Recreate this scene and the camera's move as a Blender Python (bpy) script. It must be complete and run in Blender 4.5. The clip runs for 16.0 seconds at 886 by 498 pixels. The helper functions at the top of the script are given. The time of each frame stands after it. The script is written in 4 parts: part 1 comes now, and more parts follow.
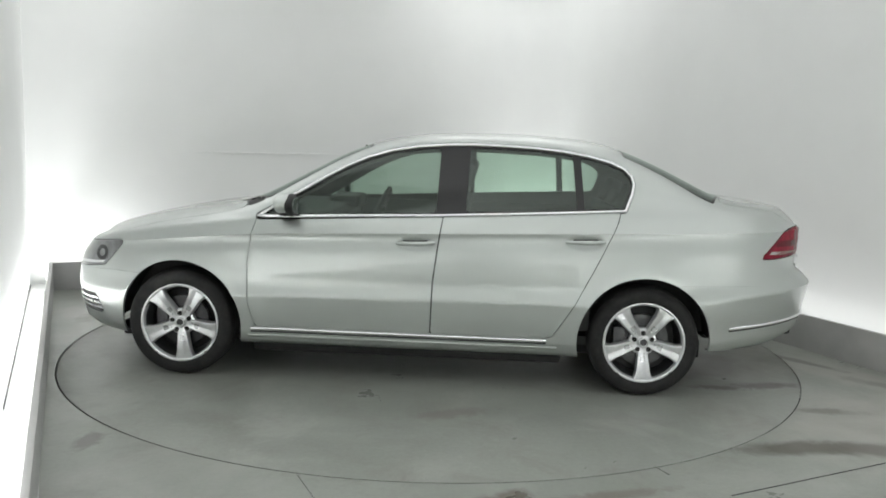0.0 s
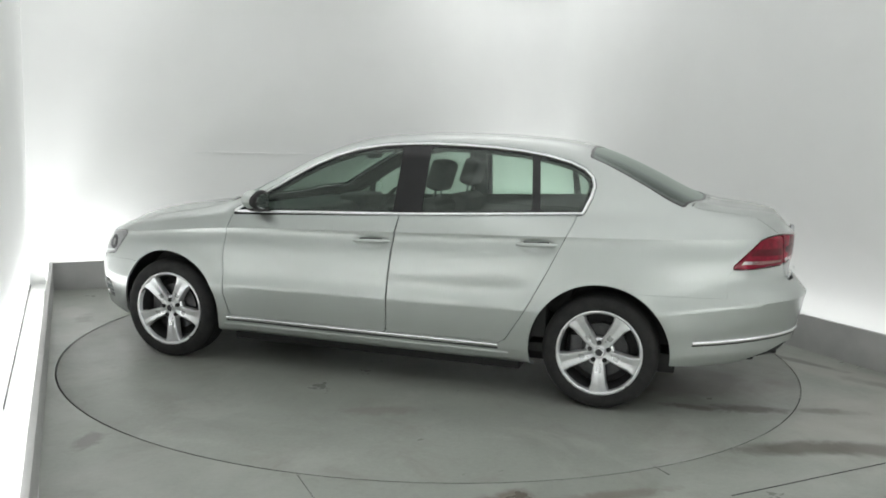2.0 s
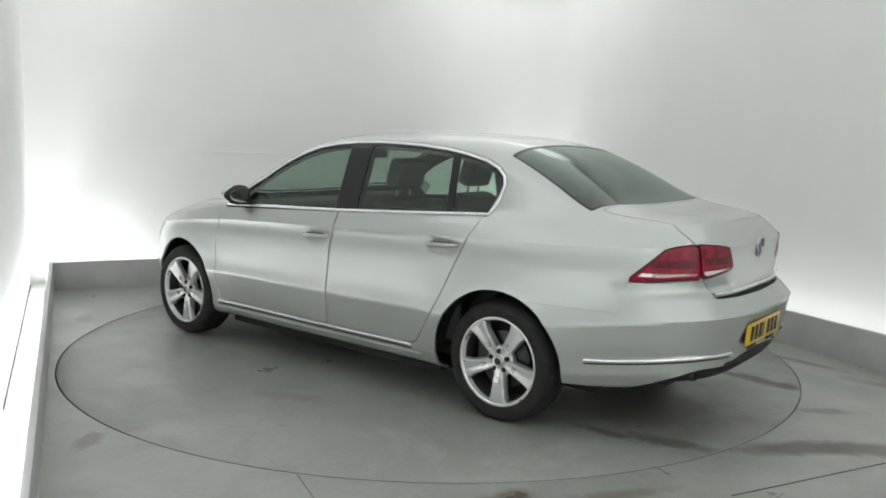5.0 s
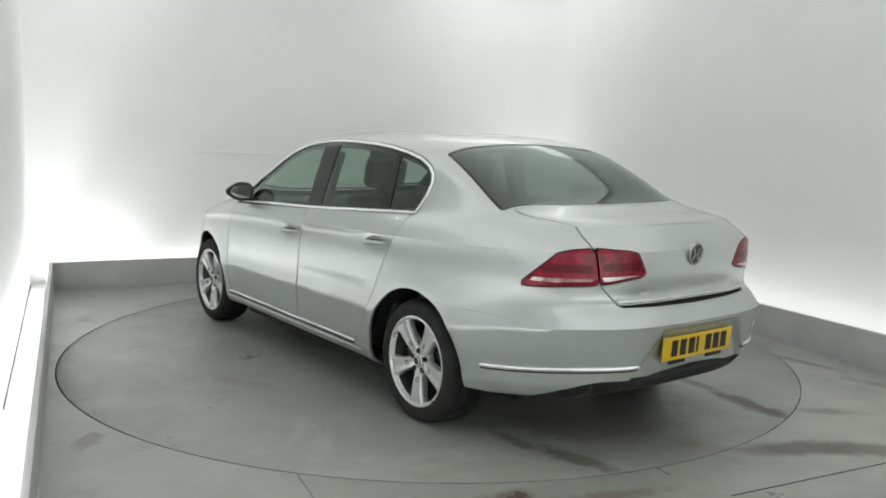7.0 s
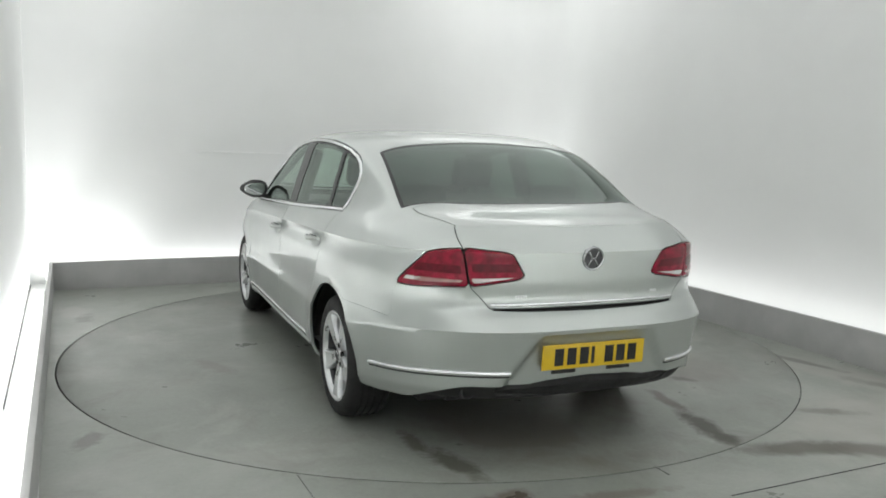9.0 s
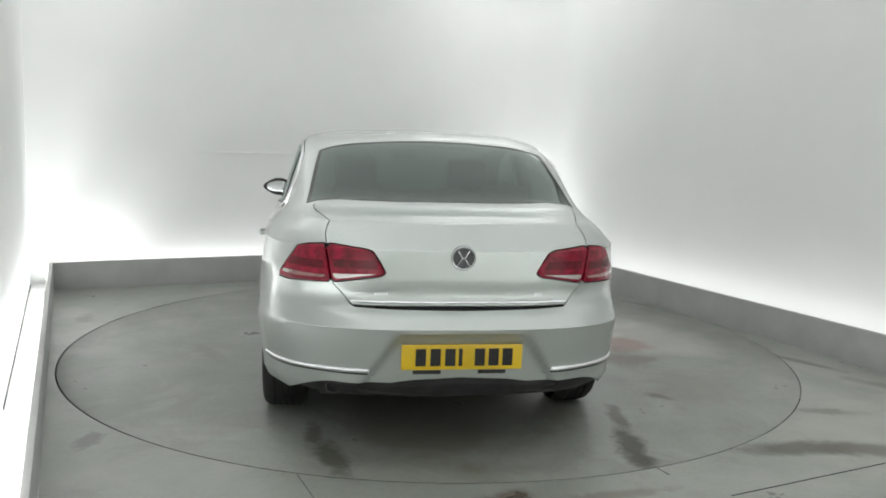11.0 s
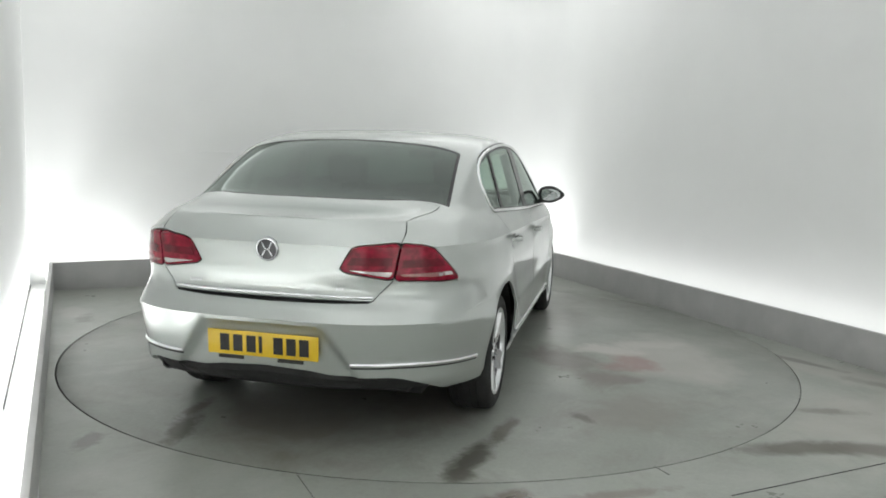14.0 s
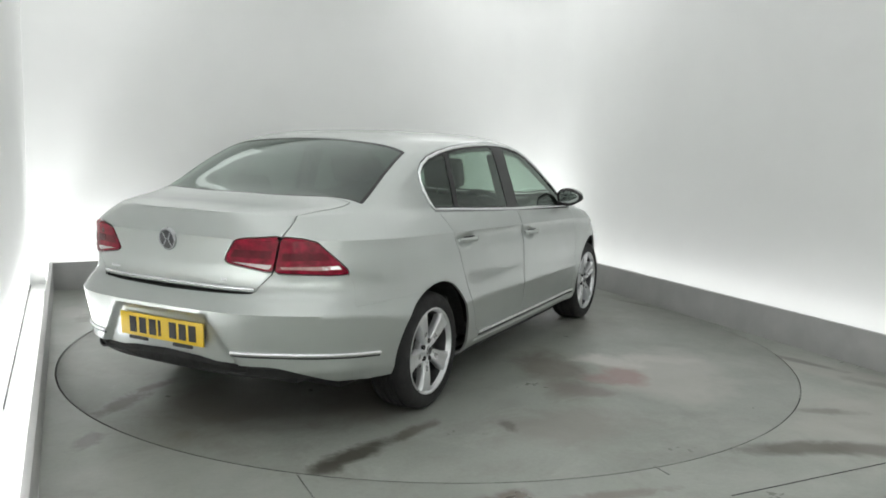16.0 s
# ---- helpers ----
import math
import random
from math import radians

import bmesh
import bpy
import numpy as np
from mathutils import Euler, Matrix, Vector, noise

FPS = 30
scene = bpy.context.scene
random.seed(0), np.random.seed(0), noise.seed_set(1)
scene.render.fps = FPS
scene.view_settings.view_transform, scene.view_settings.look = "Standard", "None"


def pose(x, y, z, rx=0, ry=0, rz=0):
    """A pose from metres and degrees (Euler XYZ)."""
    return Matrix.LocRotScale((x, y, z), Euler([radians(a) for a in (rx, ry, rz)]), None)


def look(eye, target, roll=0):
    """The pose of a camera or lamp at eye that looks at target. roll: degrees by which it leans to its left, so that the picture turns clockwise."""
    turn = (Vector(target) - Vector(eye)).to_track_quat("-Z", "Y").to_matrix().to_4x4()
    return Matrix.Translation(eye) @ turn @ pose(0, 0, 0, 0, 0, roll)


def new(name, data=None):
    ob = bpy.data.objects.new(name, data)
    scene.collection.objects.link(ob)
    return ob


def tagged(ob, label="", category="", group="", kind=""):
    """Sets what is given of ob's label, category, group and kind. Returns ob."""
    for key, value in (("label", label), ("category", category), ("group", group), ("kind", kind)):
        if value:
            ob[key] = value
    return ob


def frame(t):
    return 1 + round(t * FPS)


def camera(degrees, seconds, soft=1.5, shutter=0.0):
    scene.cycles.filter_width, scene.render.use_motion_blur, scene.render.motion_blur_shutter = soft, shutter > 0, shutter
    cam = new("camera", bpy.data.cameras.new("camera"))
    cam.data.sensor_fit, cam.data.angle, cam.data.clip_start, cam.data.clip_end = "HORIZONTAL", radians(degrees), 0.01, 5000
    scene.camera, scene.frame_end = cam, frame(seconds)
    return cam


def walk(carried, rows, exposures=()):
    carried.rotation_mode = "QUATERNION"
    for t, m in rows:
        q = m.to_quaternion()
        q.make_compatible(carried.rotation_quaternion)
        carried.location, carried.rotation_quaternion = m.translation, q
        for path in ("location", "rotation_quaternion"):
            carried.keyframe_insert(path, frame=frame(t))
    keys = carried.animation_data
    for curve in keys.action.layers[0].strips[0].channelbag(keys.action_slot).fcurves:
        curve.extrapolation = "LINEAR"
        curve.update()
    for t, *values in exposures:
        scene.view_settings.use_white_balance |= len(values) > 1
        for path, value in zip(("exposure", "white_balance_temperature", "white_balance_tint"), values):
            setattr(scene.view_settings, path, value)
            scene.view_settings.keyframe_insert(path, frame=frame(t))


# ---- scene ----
import functools

# ---------------------------------------------------------------- camera: fixed on its stand
cam = camera(56.66, 16.0, soft=1.8)
EYE = Vector((0.0, -5.735, 1.443))
AIM = Vector((math.sin(radians(0.63)) * math.cos(radians(-7.70)), math.cos(radians(0.63)) * math.cos(radians(-7.70)), math.sin(radians(-7.70))))
STAND = look(EYE, EYE + AIM * 5.0, 1.707)
walk(cam, [(0.0, STAND), (16.0, STAND)])

# ---------------------------------------------------------------- world, lamps, exposure
ROOM = 25.0                       # the bay is turned by this angle against the camera
world = bpy.data.worlds.new("world")
scene.world = world
world.use_nodes = True
world.node_tree.nodes["Background"].inputs[0].default_value = (0.9, 0.95, 0.92, 1)
world.node_tree.nodes["Background"].inputs[1].default_value = 0.05
scene.view_settings.exposure = 0.0
LAMP_TINT = (0.993, 1.0, 0.998)


def turned(x, y, z, rx=0, ry=0, rz=0):
    """A pose given in the bay's own axes."""
    return pose(0, 0, 0, 0, 0, ROOM) @ pose(x, y, z, rx, ry, rz)


def area_lamp(name, m, sx, sy, watts):
    light = bpy.data.lights.new(name, "AREA")
    light.shape, light.size, light.size_y, light.energy = "RECTANGLE", sx, sy, watts
    light.color = LAMP_TINT
    ob = new(name, light)
    ob.matrix_world = m
    return ob


# cove lamps lying in the trough behind the low board, shining up the walls
area_lamp("cove_and_fill_lamp", turned(0.05, 2.96, 0.06, 180 - 22, 0, 0), 5.0, 0.08, 11)
area_lamp("cove_and_fill_lamp", turned(2.64, -1.2, 0.06, 180, -22, 0), 0.08, 8.0, 19)
area_lamp("cove_and_fill_lamp", turned(-2.563, 0.85, 0.06, 180, 0, -1.0), 0.07, 3.9, 31)
area_lamp("cove_and_fill_lamp", turned(-2.632, -3.25, 0.06, 180, 0, -1.0), 0.07, 3.9, 49)
# added fill lamp at the unseen front wall, to brighten the car's sides
area_lamp("cove_and_fill_lamp", turned(0.0, -6.25, 0.06, 180 + 15, 0, 0), 5.0, 0.10, 55)
# added narrow-spread lamps in the trough's corners: they brighten the walls in beams opening upwards
for cx, cy, sx, sy, watts in ((-2.05, 2.87, 0.75, 0.08, 3.6), (2.30, 2.86, 0.40, 0.08, 3.6), (2.56, 2.62, 0.08, 0.40, 3.6)):
    area_lamp("corner_fill", turned(cx, cy, 0.05, 180, 0, 0), sx, sy, watts).data.spread = radians(92)
# tubes under the ceiling near the corners of the bay
area_lamp("ceiling_lamp", turned(-1.85, 2.72, 3.14, -10, 0, 0), 1.3, 0.40, 1.7)
area_lamp("ceiling_lamp", turned(1.75, 2.74, 3.12, -10, 0, 0), 1.4, 0.40, 2.6)
area_lamp("ceiling_lamp", turned(2.45, 1.95, 3.12, 0, 10, 0), 0.40, 1.7, 2.0)
# unseen panel over the turntable, added for overall light and even reflections
area_lamp("ceiling_fill", turned(0.07, -1.7, 3.20), 5.2, 9.0, 72)


# ---------------------------------------------------------------- materials
def material(name):
    m = bpy.data.materials.new(name)
    m.use_nodes = True
    nt = m.node_tree
    return m, nt, nt.nodes["Principled BSDF"]


def noise_tex(nt, scale, detail=4.0, rough=0.55, dist=0.0, coords="Object", stretch=(1, 1, 1)):
    tc, mp, nz = nt.nodes.new("ShaderNodeTexCoord"), nt.nodes.new("ShaderNodeMapping"), nt.nodes.new("ShaderNodeTexNoise")
    mp.inputs["Scale"].default_value = stretch
    nz.inputs["Scale"].default_value, nz.inputs["Detail"].default_value = scale, detail
    nz.inputs["Roughness"].default_value, nz.inputs["Distortion"].default_value = rough, dist
    nt.links.new(tc.outputs[coords], mp.inputs[0])
    nt.links.new(mp.outputs[0], nz.inputs["Vector"])
    return nz.outputs["Fac"]


def ramp(nt, fac, stops):
    r = nt.nodes.new("ShaderNodeValToRGB")
    while len(r.color_ramp.elements) < len(stops):
        r.color_ramp.elements.new(0.5)
    for e, (p, c) in zip(r.color_ramp.elements, stops):
        e.position, e.color = p, (*c, 1) if len(c) == 3 else c
    nt.links.new(fac, r.inputs[0])
    return r.outputs[0]


def mix_col(nt, fac, a, b, mode="MIX"):
    mx = nt.nodes.new("ShaderNodeMix")
    mx.data_type, mx.blend_type = "RGBA", mode
    for sock, val in ((mx.inputs[0], fac), (mx.inputs[6], a), (mx.inputs[7], b)):
        if isinstance(val, (int, float)):
            sock.default_value = val
        elif isinstance(val, tuple):
            sock.default_value = (*val, 1)
        else:
            nt.links.new(val, sock)
    return mx.outputs[2]


def calc(nt, op, a, b, clamp=False):
    n = nt.nodes.new("ShaderNodeMath")
    n.operation, n.use_clamp = op, clamp
    for sock, val in zip(n.inputs, (a, b)):
        if isinstance(val, (int, float)):
            sock.default_value = val
        else:
            nt.links.new(val, sock)
    return n.outputs[0]


def bump(nt, bsdf, height, strength, dist=0.01):
    b = nt.nodes.new("ShaderNodeBump")
    b.inputs["Strength"].default_value, b.inputs["Distance"].default_value = strength, dist
    nt.links.new(height, b.inputs["Height"])
    nt.links.new(b.outputs[0], bsdf.inputs["Normal"])


def simple(name, col, rough=0.5, metal=0.0, grain=0.06, scale=40.0, coat=0.0, bumps=0.0):
    """A plain surface with a little grain in colour, gloss and relief."""
    m, nt, b = material(name)
    f = noise_tex(nt, scale)
    lo, hi = tuple(c * (1 - grain) for c in col), tuple(min(1, c * (1 + grain)) for c in col)
    nt.links.new(ramp(nt, f, [(0.3, lo), (0.7, hi)]), b.inputs["Base Color"])
    g = noise_tex(nt, scale * 0.23, 3)
    nt.links.new(ramp(nt, g, [(0.3, (rough * 0.88,) * 3), (0.7, (min(1, rough * 1.12),) * 3)]), b.inputs["Roughness"])
    b.inputs["Metallic"].default_value = metal
    b.inputs["Coat Weight"].default_value, b.inputs["Coat Roughness"].default_value = coat, 0.04
    if bumps:
        bump(nt, b, f, bumps, 0.003)
    return m


def stain(nt, x, y, rx, ry, turn, wob=0.5, scale=3.0, soft=0.55):
    """A mask for one spill or scuff with a ragged outline, at a place on the floor."""
    tc, mp = nt.nodes.new("ShaderNodeTexCoord"), nt.nodes.new("ShaderNodeMapping")
    mp.vector_type = "TEXTURE"
    mp.inputs["Location"].default_value = (x, y, 0)
    mp.inputs["Rotation"].default_value = (0, 0, radians(turn))
    mp.inputs["Scale"].default_value = (rx, ry, 1000)
    nt.links.new(tc.outputs["Object"], mp.inputs[0])
    ln = nt.nodes.new("ShaderNodeVectorMath")
    ln.operation = "LENGTH"
    nt.links.new(mp.outputs[0], ln.inputs[0])
    nz = noise_tex(nt, scale, 6, 0.65, 0.6)
    d = calc(nt, "ADD", ln.outputs["Value"], calc(nt, "MULTIPLY", calc(nt, "SUBTRACT", nz, 0.5), wob * 3))
    return calc(nt, "DIVIDE", calc(nt, "SUBTRACT", 1.0, d), soft, True)


def floor_paint(name, stains, shade_tone=1.0):
    """Worn grey floor paint: cloudy, scuffed, half glossy, with spills of their own shape."""
    m, nt, b = material(name)
    cloud = ramp(nt, noise_tex(nt, 0.9, 5, 0.6, 0.8), [(0.3, (0.256, 0.274, 0.246)), (0.7, (0.318, 0.336, 0.304))])
    # this factor darkens the deck and lifts the floor, for shade under the car
    fine = ramp(nt, noise_tex(nt, 45, 6, 0.7), [(0.25, (0.90 * shade_tone,) * 3), (0.75, (1.06 * shade_tone,) * 3)])
    col = mix_col(nt, 1.0, cloud, fine, "MULTIPLY")
    scuff = ramp(nt, noise_tex(nt, 2.4, 8, 0.72, 0.7), [(0.50, (0, 0, 0)), (0.70, (0.45, 0.45, 0.45))])
    col = mix_col(nt, scuff, col, (0.185, 0.175, 0.152))
    pale = ramp(nt, noise_tex(nt, 1.5, 7, 0.68, 0.6), [(0.52, (0, 0, 0)), (0.72, (0.5, 0.5, 0.5))])
    col = mix_col(nt, pale, col, (0.40, 0.405, 0.38))
    for mask, paint, amount in stains(nt):
        col = mix_col(nt, calc(nt, "MULTIPLY", mask, amount), col, paint)
    nt.links.new(col, b.inputs["Base Color"])
    nt.links.new(ramp(nt, noise_tex(nt, 1.7, 6, 0.65), [(0.3, (0.25,) * 3), (0.7, (0.44,) * 3)]), b.inputs["Roughness"])
    bump(nt, b, noise_tex(nt, 30, 5, 0.6), 0.12, 0.004)
    return m


FLOOR = floor_paint("floor_paint", lambda nt: [
    (stain(nt, 1.55, -2.40, 0.95, 0.55, 25, 0.5, 2), (0.40, 0.395, 0.36), 0.65),
    (stain(nt, 2.15, -1.60, 0.22, 0.75, 8, 0.6, 3), (0.42, 0.415, 0.385), 0.55),
    (stain(nt, 0.82, -2.50, 0.42, 0.11, -16, 0.45, 5), (0.105, 0.098, 0.078), 0.92),
    (stain(nt, 1.16, -2.66, 0.34, 0.13, -30, 0.45, 5), (0.115, 0.106, 0.086), 0.85),
    (stain(nt, 1.42, -2.14, 0.07, 0.24, 60, 0.6, 6), (0.16, 0.15, 0.125), 0.7),
    (stain(nt, 2.17, -1.32, 0.06, 0.42, 14, 0.5, 5), (0.12, 0.115, 0.10), 0.8),
    (stain(nt, 2.22, -1.95, 0.09, 0.30, 20, 0.6, 6), (0.15, 0.14, 0.12), 0.6),
    (stain(nt, 2.32, 0.3, 0.10, 1.1, 0, 0.6, 4), (0.16, 0.145, 0.125), 0.7),
    (stain(nt, -2.30, -1.19, 0.07, 0.15, -30, 0.7, 9), (0.15, 0.15, 0.13), 0.75),
    (stain(nt, -2.22, 1.52, 0.08, 0.20, 0, 0.7, 9), (0.16, 0.15, 0.13), 0.75),
    (stain(nt, -2.28, 1.75, 0.14, 0.30, 0, 0.6, 6), (0.42, 0.415, 0.39), 0.5),
    (stain(nt, -0.78, -2.46, 0.16, 0.07, 0, 0.6, 9), (0.12, 0.095, 0.072), 0.85),
    (stain(nt, -0.35, -2.60, 0.30, 0.06, -8, 0.6, 8), (0.16, 0.135, 0.105), 0.65),
], 1.06)
TABLE = floor_paint("turntable_paint", lambda nt: [
    # brown staining under the car's rear, with some of its shade in the colour
    (stain(nt, 1.55, -0.35, 1.0, 0.60, 0, 0.5, 2), (0.150, 0.138, 0.112), 0.72),
    (stain(nt, 0.30, 0.98, 0.60, 0.28, 30, 0.6, 3), (0.135, 0.122, 0.100), 0.85),
    (stain(nt, 1.2, 0.2, 0.9, 0.34, 0, 0.6, 3), (0.155, 0.14, 0.115), 0.7),
    (stain(nt, 1.25, 1.35, 0.55, 0.30, -40, 0.6, 3), (0.19, 0.175, 0.15), 0.6),
    (stain(nt, 0.02, 1.70, 0.85, 0.42, 5, 0.5, 2), (0.40, 0.395, 0.365), 0.75),
    (stain(nt, 0.17, 1.40, 0.26, 0.17, 20, 0.5, 5), (0.27, 0.155, 0.140), 0.78),
    (stain(nt, 0.36, 1.32, 0.10, 0.20, 0, 0.6, 6), (0.25, 0.150, 0.135), 0.65),
    (stain(nt, -0.10, 1.22, 0.17, 0.30, 0, 0.6, 4), (0.47, 0.46, 0.43), 0.85),
    (stain(nt, -0.32, 1.52, 0.14, 0.34, 20, 0.6, 4), (0.46, 0.45, 0.42), 0.7),
    (stain(nt, 0.62, 1.25, 0.14, 0.30, 0, 0.6, 5), (0.15, 0.13, 0.11), 0.7),
    (stain(nt, 2.08, 0.55, 0.36, 0.085, -14, 0.6, 6), (0.058, 0.054, 0.042), 0.95),
    (stain(nt, 2.26, 0.52, 0.13, 0.10, 0, 0.6, 7), (0.058, 0.054, 0.042), 0.9),
    (stain(nt, 1.70, 0.66, 0.22, 0.06, -10, 0.7, 8), (0.10, 0.09, 0.07), 0.8),
    (stain(nt, 1.41, 1.06, 0.12, 0.05, 40, 0.6, 9), (0.10, 0.095, 0.08), 0.85),
    (stain(nt, 2.06, -0.88, 0.30, 0.08, 12, 0.7, 8), (0.078, 0.070, 0.055), 0.78),
    (stain(nt, 1.74, -0.95, 0.20, 0.06, -10, 0.7, 8), (0.10, 0.09, 0.07), 0.75),
    (stain(nt, 0.10, -1.55, 0.30, 0.09, 20, 0.7, 7), (0.18, 0.165, 0.145), 0.6),
    (stain(nt, -1.2, 0.9, 0.6, 0.28, 0, 0.6, 3), (0.20, 0.19, 0.165), 0.5),
], 0.94)
WALL = simple("white_wall_paint", (0.80, 0.81, 0.80), 0.55, grain=0.02, scale=1.3, bumps=0.02)
BOARD = simple("grey_board_paint", (0.42, 0.42, 0.415), 0.55, grain=0.07, scale=5.0, bumps=0.08)
TROUGH = simple("white_trough_paint", (0.78, 0.79, 0.78), 0.6, grain=0.03, scale=6.0)
CEILING = simple("pale_ceiling", (0.78, 0.79, 0.78), 0.8, grain=0.03, scale=2.0)
GAP = simple("dark_joint_filler", (0.02, 0.02, 0.02), 0.8)


def silver():
    m, nt, b = material("silver_metallic_paint")
    flakes = ramp(nt, noise_tex(nt, 900, 2, 0.6), [(0.3, (0.462, 0.494, 0.478)), (0.7, (0.562, 0.595, 0.575))])
    haze = ramp(nt, noise_tex(nt, 2.2, 4, 0.6), [(0.3, (0.95, 0.95, 0.95)), (0.7, (1.0, 1.0, 1.0))])
    nt.links.new(mix_col(nt, 1.0, flakes, haze, "MULTIPLY"), b.inputs["Base Color"])
    b.inputs["Metallic"].default_value = 0.80
    nt.links.new(ramp(nt, noise_tex(nt, 5, 4), [(0.3, (0.34,) * 3), (0.7, (0.41,) * 3)]), b.inputs["Roughness"])
    b.inputs["Coat Weight"].default_value, b.inputs["Coat Roughness"].default_value = 0.9, 0.07
    b.inputs["Coat IOR"].default_value = 1.5
    return m


def glazing(name, tint, head_on):
    """Tinted glass: clear through, its gloss rising from head-on to grazing."""
    m = bpy.data.materials.new(name)
    m.use_nodes = True
    nt = m.node_tree
    nt.nodes.clear()
    out, mx = nt.nodes.new("ShaderNodeOutputMaterial"), nt.nodes.new("ShaderNodeMixShader")
    tr, gl, lw = nt.nodes.new("ShaderNodeBsdfTransparent"), nt.nodes.new("ShaderNodeBsdfGlossy"), nt.nodes.new("ShaderNodeLayerWeight")
    tr.inputs[0].default_value = (*tint, 1)
    gl.inputs["Color"].default_value = (0.74, 0.82, 0.775, 1)
    gl.inputs["Roughness"].default_value = 0.03
    lw.inputs[0].default_value = 0.5
    gloss = calc(nt, "ADD", calc(nt, "MULTIPLY", calc(nt, "POWER", lw.outputs["Facing"], 4.0), 1 - head_on), head_on)
    for a, c in ((gloss, mx.inputs[0]), (tr.outputs[0], mx.inputs[1]), (gl.outputs[0], mx.inputs[2]), (mx.outputs[0], out.inputs[0])):
        nt.links.new(a, c)
    return m


PAINT = silver()
GLASS = glazing("green_tinted_glass", (0.58, 0.69, 0.62), 0.09)
REAR_GLASS = glazing("rear_glass_tint", (0.050, 0.076, 0.062), 0.125)
CHROME = simple("bright_chrome", (0.80, 0.81, 0.82), 0.10, 1.0, 0.03)
ALLOY = simple("silver_alloy", (0.68, 0.69, 0.70), 0.30, 0.7, 0.05, 60, coat=0.4)
# alloy darkened in its colour for the shade behind the spokes
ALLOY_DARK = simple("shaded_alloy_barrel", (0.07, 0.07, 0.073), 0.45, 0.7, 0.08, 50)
BADGE_GROUND = simple("grey_badge_ground", (0.07, 0.072, 0.074), 0.35, 0.3, 0.1)
BADGE = simple("dulled_badge_chrome", (0.42, 0.43, 0.44), 0.24, 1.0, 0.08)
STEEL = simple("brake_disc_steel", (0.085, 0.085, 0.087), 0.38, 1.0, 0.1, 80)
RUBBER = simple("tyre_rubber", (0.013, 0.013, 0.013), 0.8, 0.0, 0.2, 60, bumps=0.15)
BLACK = simple("black_plastic", (0.011, 0.011, 0.011), 0.6, 0.0, 0.15, 120, bumps=0.1)
PIANO = simple("gloss_black_trim", (0.010, 0.010, 0.011), 0.22, 0.0, 0.1, 60)
INNER = simple("dark_inner_metal", (0.012, 0.012, 0.012), 0.7, 0.0, 0.1)
SEAT = simple("charcoal_seat_cloth", (0.045, 0.046, 0.046), 0.85, 0.0, 0.25, 160, bumps=0.2)
TRIM = simple("dark_cabin_plastic", (0.04, 0.041, 0.04), 0.65, 0.0, 0.15, 90)
LINER = simple("grey_headlining", (0.38, 0.385, 0.37), 0.9, 0.0, 0.05, 90)
RED = simple("red_lamp_plastic", (0.215, 0.004, 0.020), 0.22, 0.0, 0.45, 26, coat=0.12)
DEEP_RED = simple("deep_red_lamp_plastic", (0.115, 0.003, 0.012), 0.24, 0.0, 0.25, 30, coat=0.1)
for lamp_plastic in (RED, DEEP_RED):
    lamp_plastic.node_tree.nodes["Principled BSDF"].inputs["Specular IOR Level"].default_value = 0.22
CLEAR = simple("clear_lamp_plastic", (0.62, 0.55, 0.55), 0.10, 0.3, 0.12, 60, coat=1.0)
PINK = simple("pink_lamp_plastic", (0.30, 0.13, 0.13), 0.15, 0.2, 0.2, 40, coat=0.6)
LAMPGLASS = simple("headlamp_reflector", (0.24, 0.245, 0.25), 0.14, 0.7, 0.3, 18, coat=1.0)
YELLOW = simple("yellow_plate", (0.64, 0.43, 0.015), 0.35, 0.0, 0.04, 30)
MIRROR = simple("mirror_glass", (0.48, 0.50, 0.50), 0.03, 1.0, 0.01)


# ---------------------------------------------------------------- mesh helpers
def finish(name, me, mat, parent=None, label="", angle=32):
    me.materials.append(mat)
    me.shade_smooth()
    me.set_sharp_from_angle(angle=radians(angle))
    ob = new(name, me)
    if parent is not None:
        ob.parent = parent
    if label:
        ob["label"] = label
    return ob


def part(name, bm, mat, parent=None, label="", angle=32):
    me = bpy.data.meshes.new(name)
    bmesh.ops.recalc_face_normals(bm, faces=bm.faces)
    bm.to_mesh(me)
    bm.free()
    return finish(name, me, mat, parent, label, angle)


def block(bm, a, b, m=None, bevel=0.0, seg=2):
    """A box between two corners, its edges rounded, added to bm."""
    r = bmesh.ops.create_cube(bm, size=1)
    vs = r["verts"]
    for v in vs:
        v.co = Vector([(a[i] + b[i]) / 2 + v.co[i] * (b[i] - a[i]) for i in range(3)])
    if bevel:
        es = list({e for v in vs for e in v.link_edges})
        r = bmesh.ops.bevel(bm, geom=es, offset=bevel, segments=seg, profile=0.6, affect="EDGES")
        vs = list({v for f in r["faces"] for v in f.verts} | {v for v in vs if v.is_valid})
    if m is not None:
        for v in vs:
            v.co = m @ v.co
    return bm


def lathe(bm, prof, seg=64, axis="y"):
    """Turn a profile of (radius, along) round an axis; closed when its ends meet."""
    rings = []
    for r, h in prof:
        ring = []
        for i in range(seg):
            a = 2 * math.pi * i / seg
            c, s = r * math.cos(a), r * math.sin(a)
            ring.append(bm.verts.new((c, h, s) if axis == "y" else (c, s, h)))
        rings.append(ring)
    for p, q in zip(rings, rings[1:]):
        for i in range(seg):
            j = (i + 1) % seg
            bm.faces.new((p[i], p[j], q[j], q[i]))
    return rings


